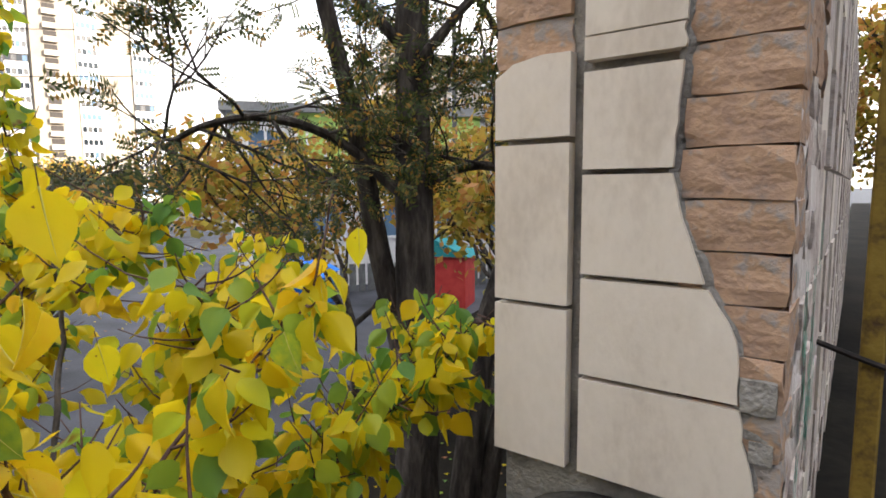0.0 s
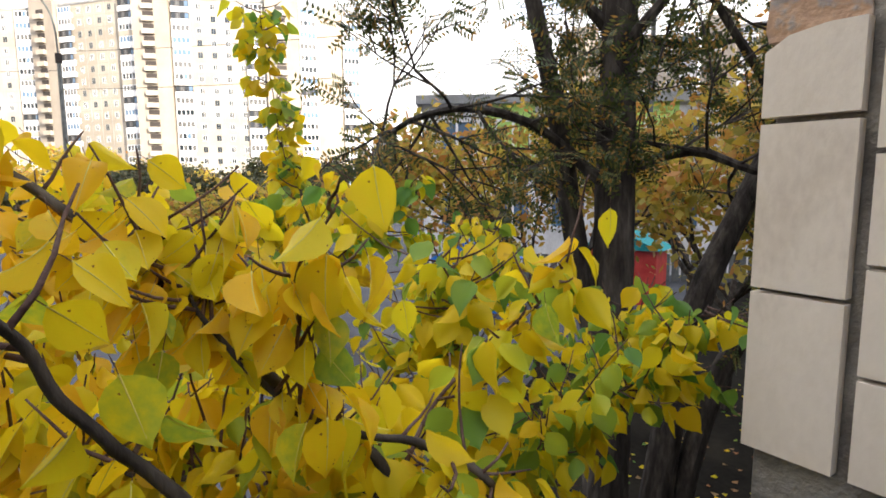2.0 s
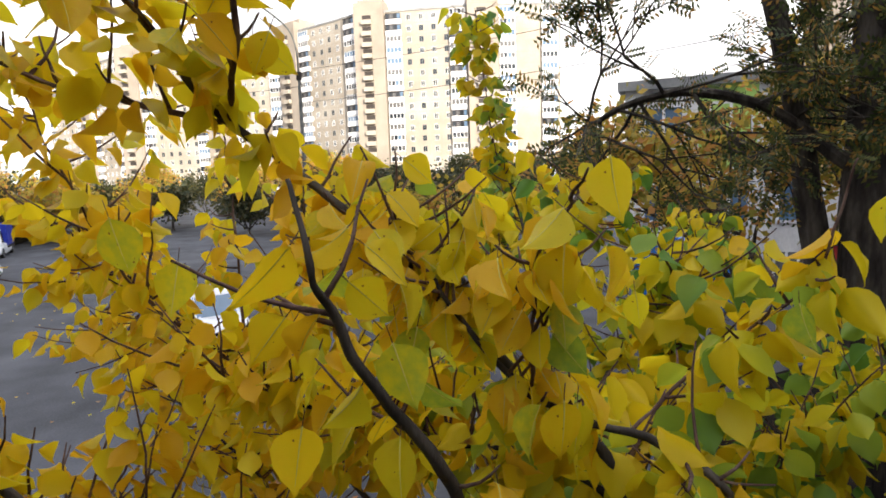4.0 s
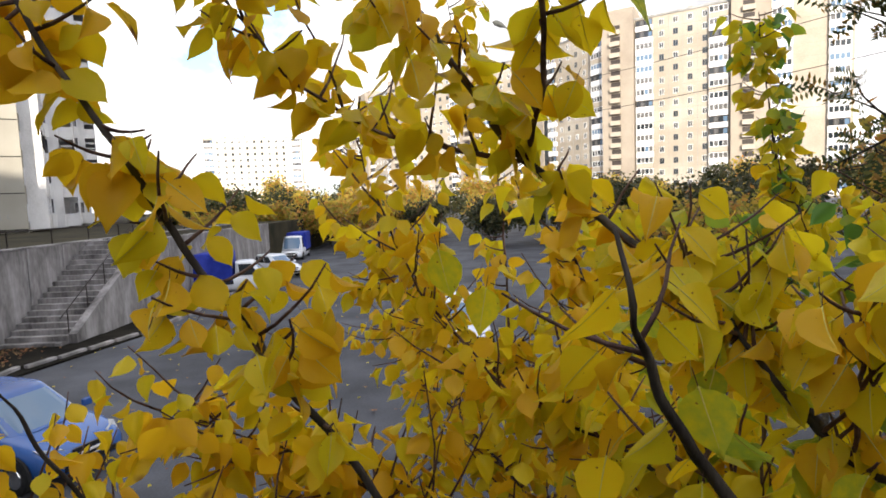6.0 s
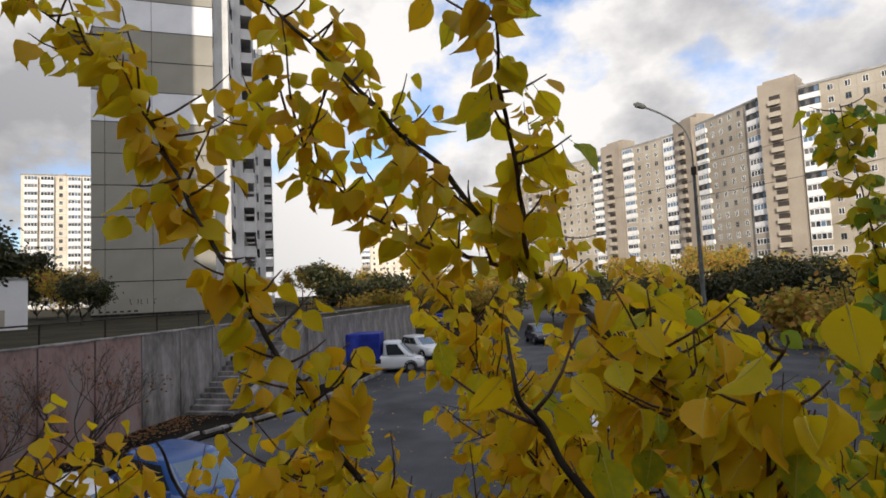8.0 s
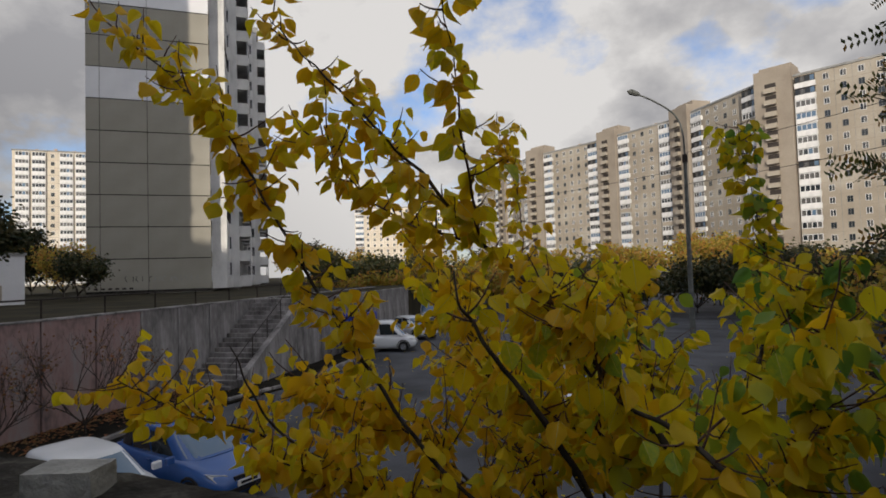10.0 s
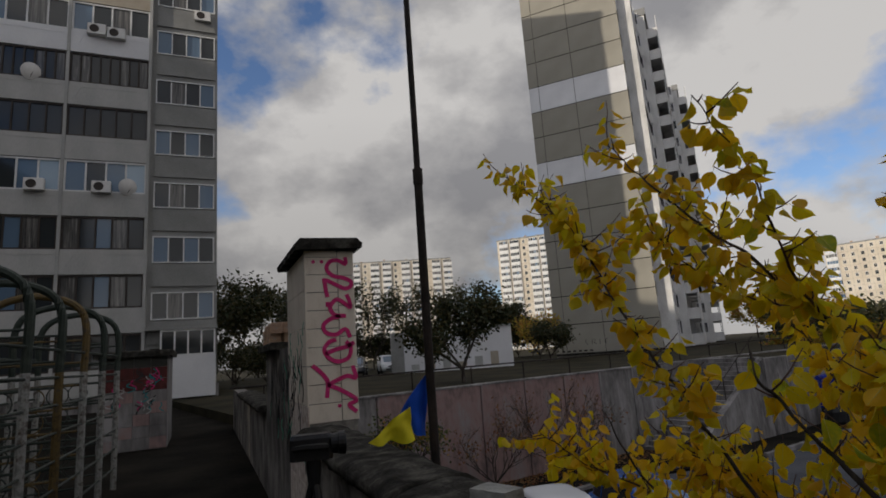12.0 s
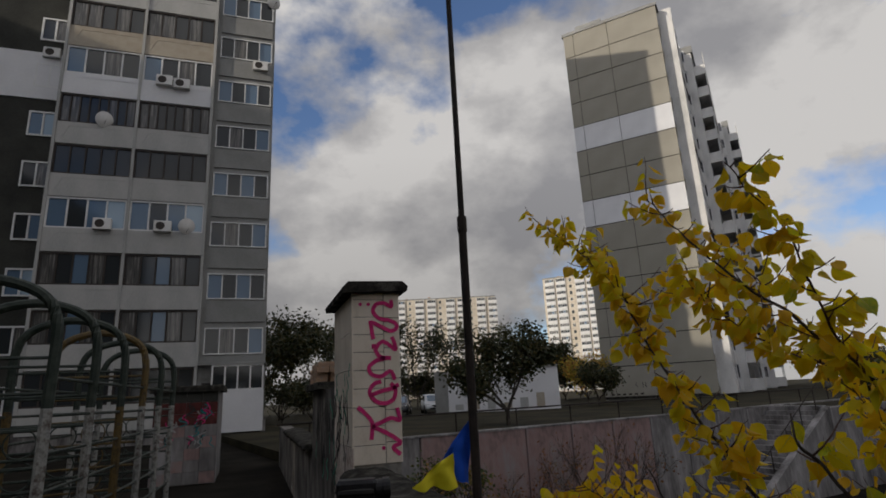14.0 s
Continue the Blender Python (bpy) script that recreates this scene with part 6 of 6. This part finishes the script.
part("trunk", bark_trunk([(.1, -.1, 0), (.06, -.05, 1.5), (.02, 0, 3.2), (0, .03, 4.3), (-.06, .1, 5.6), (-.1, .2, 7.2), (-.2, .3, 9)], .17, .08, 1), lo_t, smooth=False)
part("stem", bark_trunk([(.15, .1, .3), (.22, .35, 2.4), (.3, .55, 3.6), (.5, .95, 4.6), (.75, 1.35, 5.6)], .12, .06, 2), lo_t)
part("stem", bark_trunk([(.2, .2, .3), (.35, .55, 2.6), (.55, .9, 3.6), (.85, 1.35, 4.2)], .09, .05, 3), lo_t)
part("stem", bark_trunk([(-.05, -.02, 3.3), (-.22, -.12, 4.2), (-.3, -.2, 4.9), (-.5, -.4, 6.2), (-.62, -.5, 7.2)], .085, .04, 4), lo_t)
lb = Build()
arcs = [[(-.05, -.05, 4.55), (-.32, -.35, 4.9), (-.6, -.7, 5.05), (-.85, -1.0, 5.0), (-1.05, -1.2, 4.85)], [(0, .03, 5.4), (.35, .3, 5.9), (.8, .7, 6.5), (1.2, 1.1, 6.9)],
        [(.02, .03, 4.6), (.35, .35, 4.75), (.7, .7, 4.6), (1.1, 1.1, 4.75)], [(-.05, .1, 5.5), (-.4, -.3, 6.0), (-.9, -.8, 6.5), (-1.5, -1.3, 6.7)],
        [(-.1, .2, 6.4), (.3, .8, 7.2), (.5, 1.2, 8)], [(.6, 1.1, 5.0), (.4, .6, 5.6), (.2, .2, 6.2)]]
for q in arcs:
    sp = spline(q, 5)
    lb.tube(sp, [.042 - .030 * i / len(sp) for i in range(len(sp))], "bark", 8, .3)
    for i in range(4, len(sp), 2):
        for _ in range(2):
            grow(lb, sp[i], Vector((lr.uniform(-1, 1), lr.uniform(-1, 1), lr.uniform(-.7, .7))).normalized(), .55, .013, 2, lr, tips, "bark", .8, -.02)
tagged(part("branchwork", lb, lo_t), kind="stuff")
lc = Build()
for _ in range(3000):
    p, d = lr.choice(tips)
    d = (d + Vector((lr.uniform(-1, 1), lr.uniform(-1, 1), lr.uniform(-1.1, .2)))).normalized()
    e = d.orthogonal().normalized()
    e = (e * math.cos(lr.random() * 6) + d.cross(e) * math.sin(lr.random() * 6)).normalized()
    ln = lr.uniform(.10, .20)
    for k in range(6):
        for s in (-1, 1):
            c_ = p + d * ln * (k + .7) / 6
            o_ = (e * s + d * .35).normalized()
            wv_ = d * .010
            lc.add([c_, c_ + o_ * .020 + wv_, c_ + o_ * .043, c_ + o_ * .020 - wv_], [(0, 1, 2, 3)], "locust")
tagged(part("crown", lc, lo_t), "dark green feathery leaves", kind="stuff")

AUT = "yard tree with thinning yellow and brown autumn leaves"
for k, (x, y, h_, nl, mt) in enumerate([(-7.8, 7.6, 6.4, 5500, "autumn"), (-5.5, 10.5, 7.4, 5500, "autumn"), (-3.4, 8.2, 6.6, 5500, "autumn"),
                                        (-15, 4.6, 4.4, 4000, "autumn"), (-2.5, 13.5, 8.5, 7000, "autumn"), (-8.5, 14, 7, 3800, "autumn")]):
    tree(AUT, (x, y, -3), h_, mt, nl, .17, 31 + k, 4, .8, .10, .55)
for k, (x, y, h_, mt) in enumerate([(-58, -22, 5.5, "autumn"), (-66, -30, 7, "autumn"), (-70, -20, 6, "green"), (-80, -8, 6, "autumn"), (-85, 5, 9, "autumn"), (-78, 16, 7, "autumn"), (-90, 28, 9, "green"), (-72, 26, 7, "autumn"),
                                    (-60, 34, 7, "autumn"), (-52, -30, 7, "green"), (-95, -20, 8, "autumn"), (-105, 12, 9, "autumn"), (-50, -26, 5, "autumn"), (-55, -18, 4.5, "autumn"), (-62, -12, 5, "green"), (-74, -34, 9, "autumn"), (-84, -42, 9, "green"), (-60, -38, 8, "autumn"), (-48, -33, 6, "green"), (-66, 4, 5, "autumn"), (-56, 14, 5, "autumn"), (-46, 18, 5, "green"), (-40, 6, 3.5, "autumn")]):
    tree("distant yard tree in dull autumn colours", (x, y, -3), h_, mt, 2600, .42, 61 + k, 3, .8, .16, 1.1)
for k, (x, y, h_, mt) in enumerate([(-47, -30, 5.5, "autumn"), (-52, -24.5, 5.0, "autumn"), (-56, -27, 7, "green"), (-60, -21, 6, "autumn"), (-66, -24, 7, "green"), (-66, -15, 5.5, "autumn"), (-72, -10, 6, "green"), (-75, -2, 6.5, "autumn"), (-50, -33, 6, "green")]):
    tree("bushy yard tree in brown and green autumn colours", (x, y, -3), h_, mt, 4200, .34, 221 + k, 4, .8, .12, .9, .13)
for k, (x, y, h_) in enumerate([(-53, -4, 4.6), (-56, 1.5, 5.2), (-52, 6, 5.6), (-47, 10.5, 5.4), (-44, 14.5, 6.0), (-38, 11, 4.2), (-60, 8, 6.4), (-50, 21, 7.0)]):
    tree("dense dark bushy tree behind the yard road", (x, y, -3), h_, "green", 4400, .34, 301 + k, 4, .8, .10, .9, .08)
DK = "dark green tree on the lawn of the upper yard"
for k, (x, y, h_, tr_) in enumerate([(-9.7, -21.8, 4.0, .14), (-10.8, -60, 12, .2), (-24.3, -37, 3.2, .14), (-5, -66, 11, .2), (-1.5, -48, 8, .2), (.6, -52, 9, .2), (-34, -62, 7, .2), (3.5, -60, 9, .2)]):
    tree(DK, (x, y, .28), h_, "green", 8000 if k == 0 else 4200, .17 if k == 0 else (.20 if h_ < 5 else .34), 91 + k, 4, .7, .11, .5 if h_ < 5 else .9, tr_)
for k in range(12):
    tree("dense dark shrub at the far edge of the upper yard", (-46 + 4.6 * k + rng.uniform(-1, 1), -66 + rng.uniform(-3, 3), .28), 3.6 + 2.2 * rng.random(), "green", 2600, .34, 241 + k, 4, .8, .08, .9, .07, name="bush")
for k, (x, y) in enumerate(((-5.5, -40), (-3.2, -38), (-1.4, -41))):
    tree("dense dark shrub on the upper lawn", (x, y, .28), 2.0 + .6 * (k % 3), "green", 2200, .18, 261 + k, 4, .8, .06, .45, .07, name="bush")
for k, (x, y, h_) in enumerate([(-16.6, -60, 9.5), (-26.2, -62, 10.5)]):
    tree("tall narrow dark poplar beyond the parked cars", (x, y, .28), h_, "green", 3000, .30, 281 + k, 4, .28, .10, .55, .12)
tree("small yellow tree beside the end wall", (-27.2, -43, .28), 4.2, "autumn", 2200, .22, 291, 4, .7, .08, .6, .12)
for k, (x, y, h_) in enumerate([(-52, -37, 5), (-62, -45, 6), (-75, -55, 7), (-90, -70, 8)]):
    tree("distant yard tree in dull autumn colours", (x, y, .28), h_, "autumn" if k % 2 else "green", 2600, .4, 131 + k, 3, .8, .14, .9)
for k in range(7):
    tree("distant yard tree in dull autumn colours", (-125 + 6 * k, -28 + 16 * k, -3), 8 + 2 * (k % 3), "autumn" if k % 3 else "green", 2600, .6, 151 + k, 3, .8, .2, 1.6)
tree("bare thin bush with reddish twigs by the wall", (-10.6, -16.2, -2.93), 3.1, "litter", 260, .10, 171, 5, .7, .04, .3, .08, name="bush")
tree("bare thin bush with reddish twigs by the wall", (-8.2, -16.6, -2.93), 2.4, "litter", 380, .10, 172, 5, .7, .035, .3, .08, name="bush")
for k in range(2):
    tree("low ivy bush with yellow leaves at the parapet foot", (-4.2 - .9 * k, -14.6 - .5 * k, -1.3 - .2 * k), 1.3, "locust", 900, .10, 181 + k, 4, .8, .03, .3, .1, name="bush")
# fallen leaves
fl = Build()
for _ in range(2000):
    x, y = (ar.uniform(-30, -2), ar.uniform(-16, 9)) if ar.random() < .28 else ((ar.uniform(-8, -.6), ar.uniform(-1, 12)) if ar.random() < .7 else (ar.uniform(.3, 5), ar.uniform(1.5, 12)))
    z = -2.945 if x < 0 else .012
    a = ar.random() * 6.28
    s = ar.uniform(.05, .09)
    fl.add([(x, y, z), (x + s * math.cos(a), y + s * math.sin(a), z + .015), (x + s * 1.2 * math.cos(a + .8), y + s * 1.2 * math.sin(a + .8), z + .004), (x + s * math.cos(a + 1.5), y + s * math.sin(a + 1.5), z + .02)], [(0, 1, 2, 3)], "leaf" if ar.random() < .6 else "litter")
tagged(part("fallen_leaves", fl), "scattered yellow fallen leaves on the asphalt", "leaves", kind="stuff")
for k, (x, y, h_) in enumerate([(4, 9, 6), (7, 12, 7), (2.2, 14, 6), (10, 18, 8)]):
    tree(AUT, (x, y, 0), h_, "autumn", 3000, .2, 201 + k, 4, .8, .12, .6)
lt = Build()
for _ in range(1500):
    x, y = ar.uniform(-7.0, 8.5), abs(ar.gauss(0, .8)) + .06
    if y > 2.4:
        continue
    a, s_, z = ar.random() * 6.28, ar.uniform(.06, .12), -2.925 + .03 * ar.random()
    lt.add([(x, y, z), (x + s_ * math.cos(a), y + s_ * math.sin(a), z + .03), (x + s_ * 1.2 * math.cos(a + .8), y + s_ * 1.2 * math.sin(a + .8), z + .004), (x + s_ * math.cos(a + 1.5), y + s_ * math.sin(a + 1.5), z + .03)], [(0, 1, 2, 3)], "litter")
tagged(part("leaf_litter", lt, m=WALL), "red-brown dry leaves lying along the retaining wall", "leaves", kind="stuff")
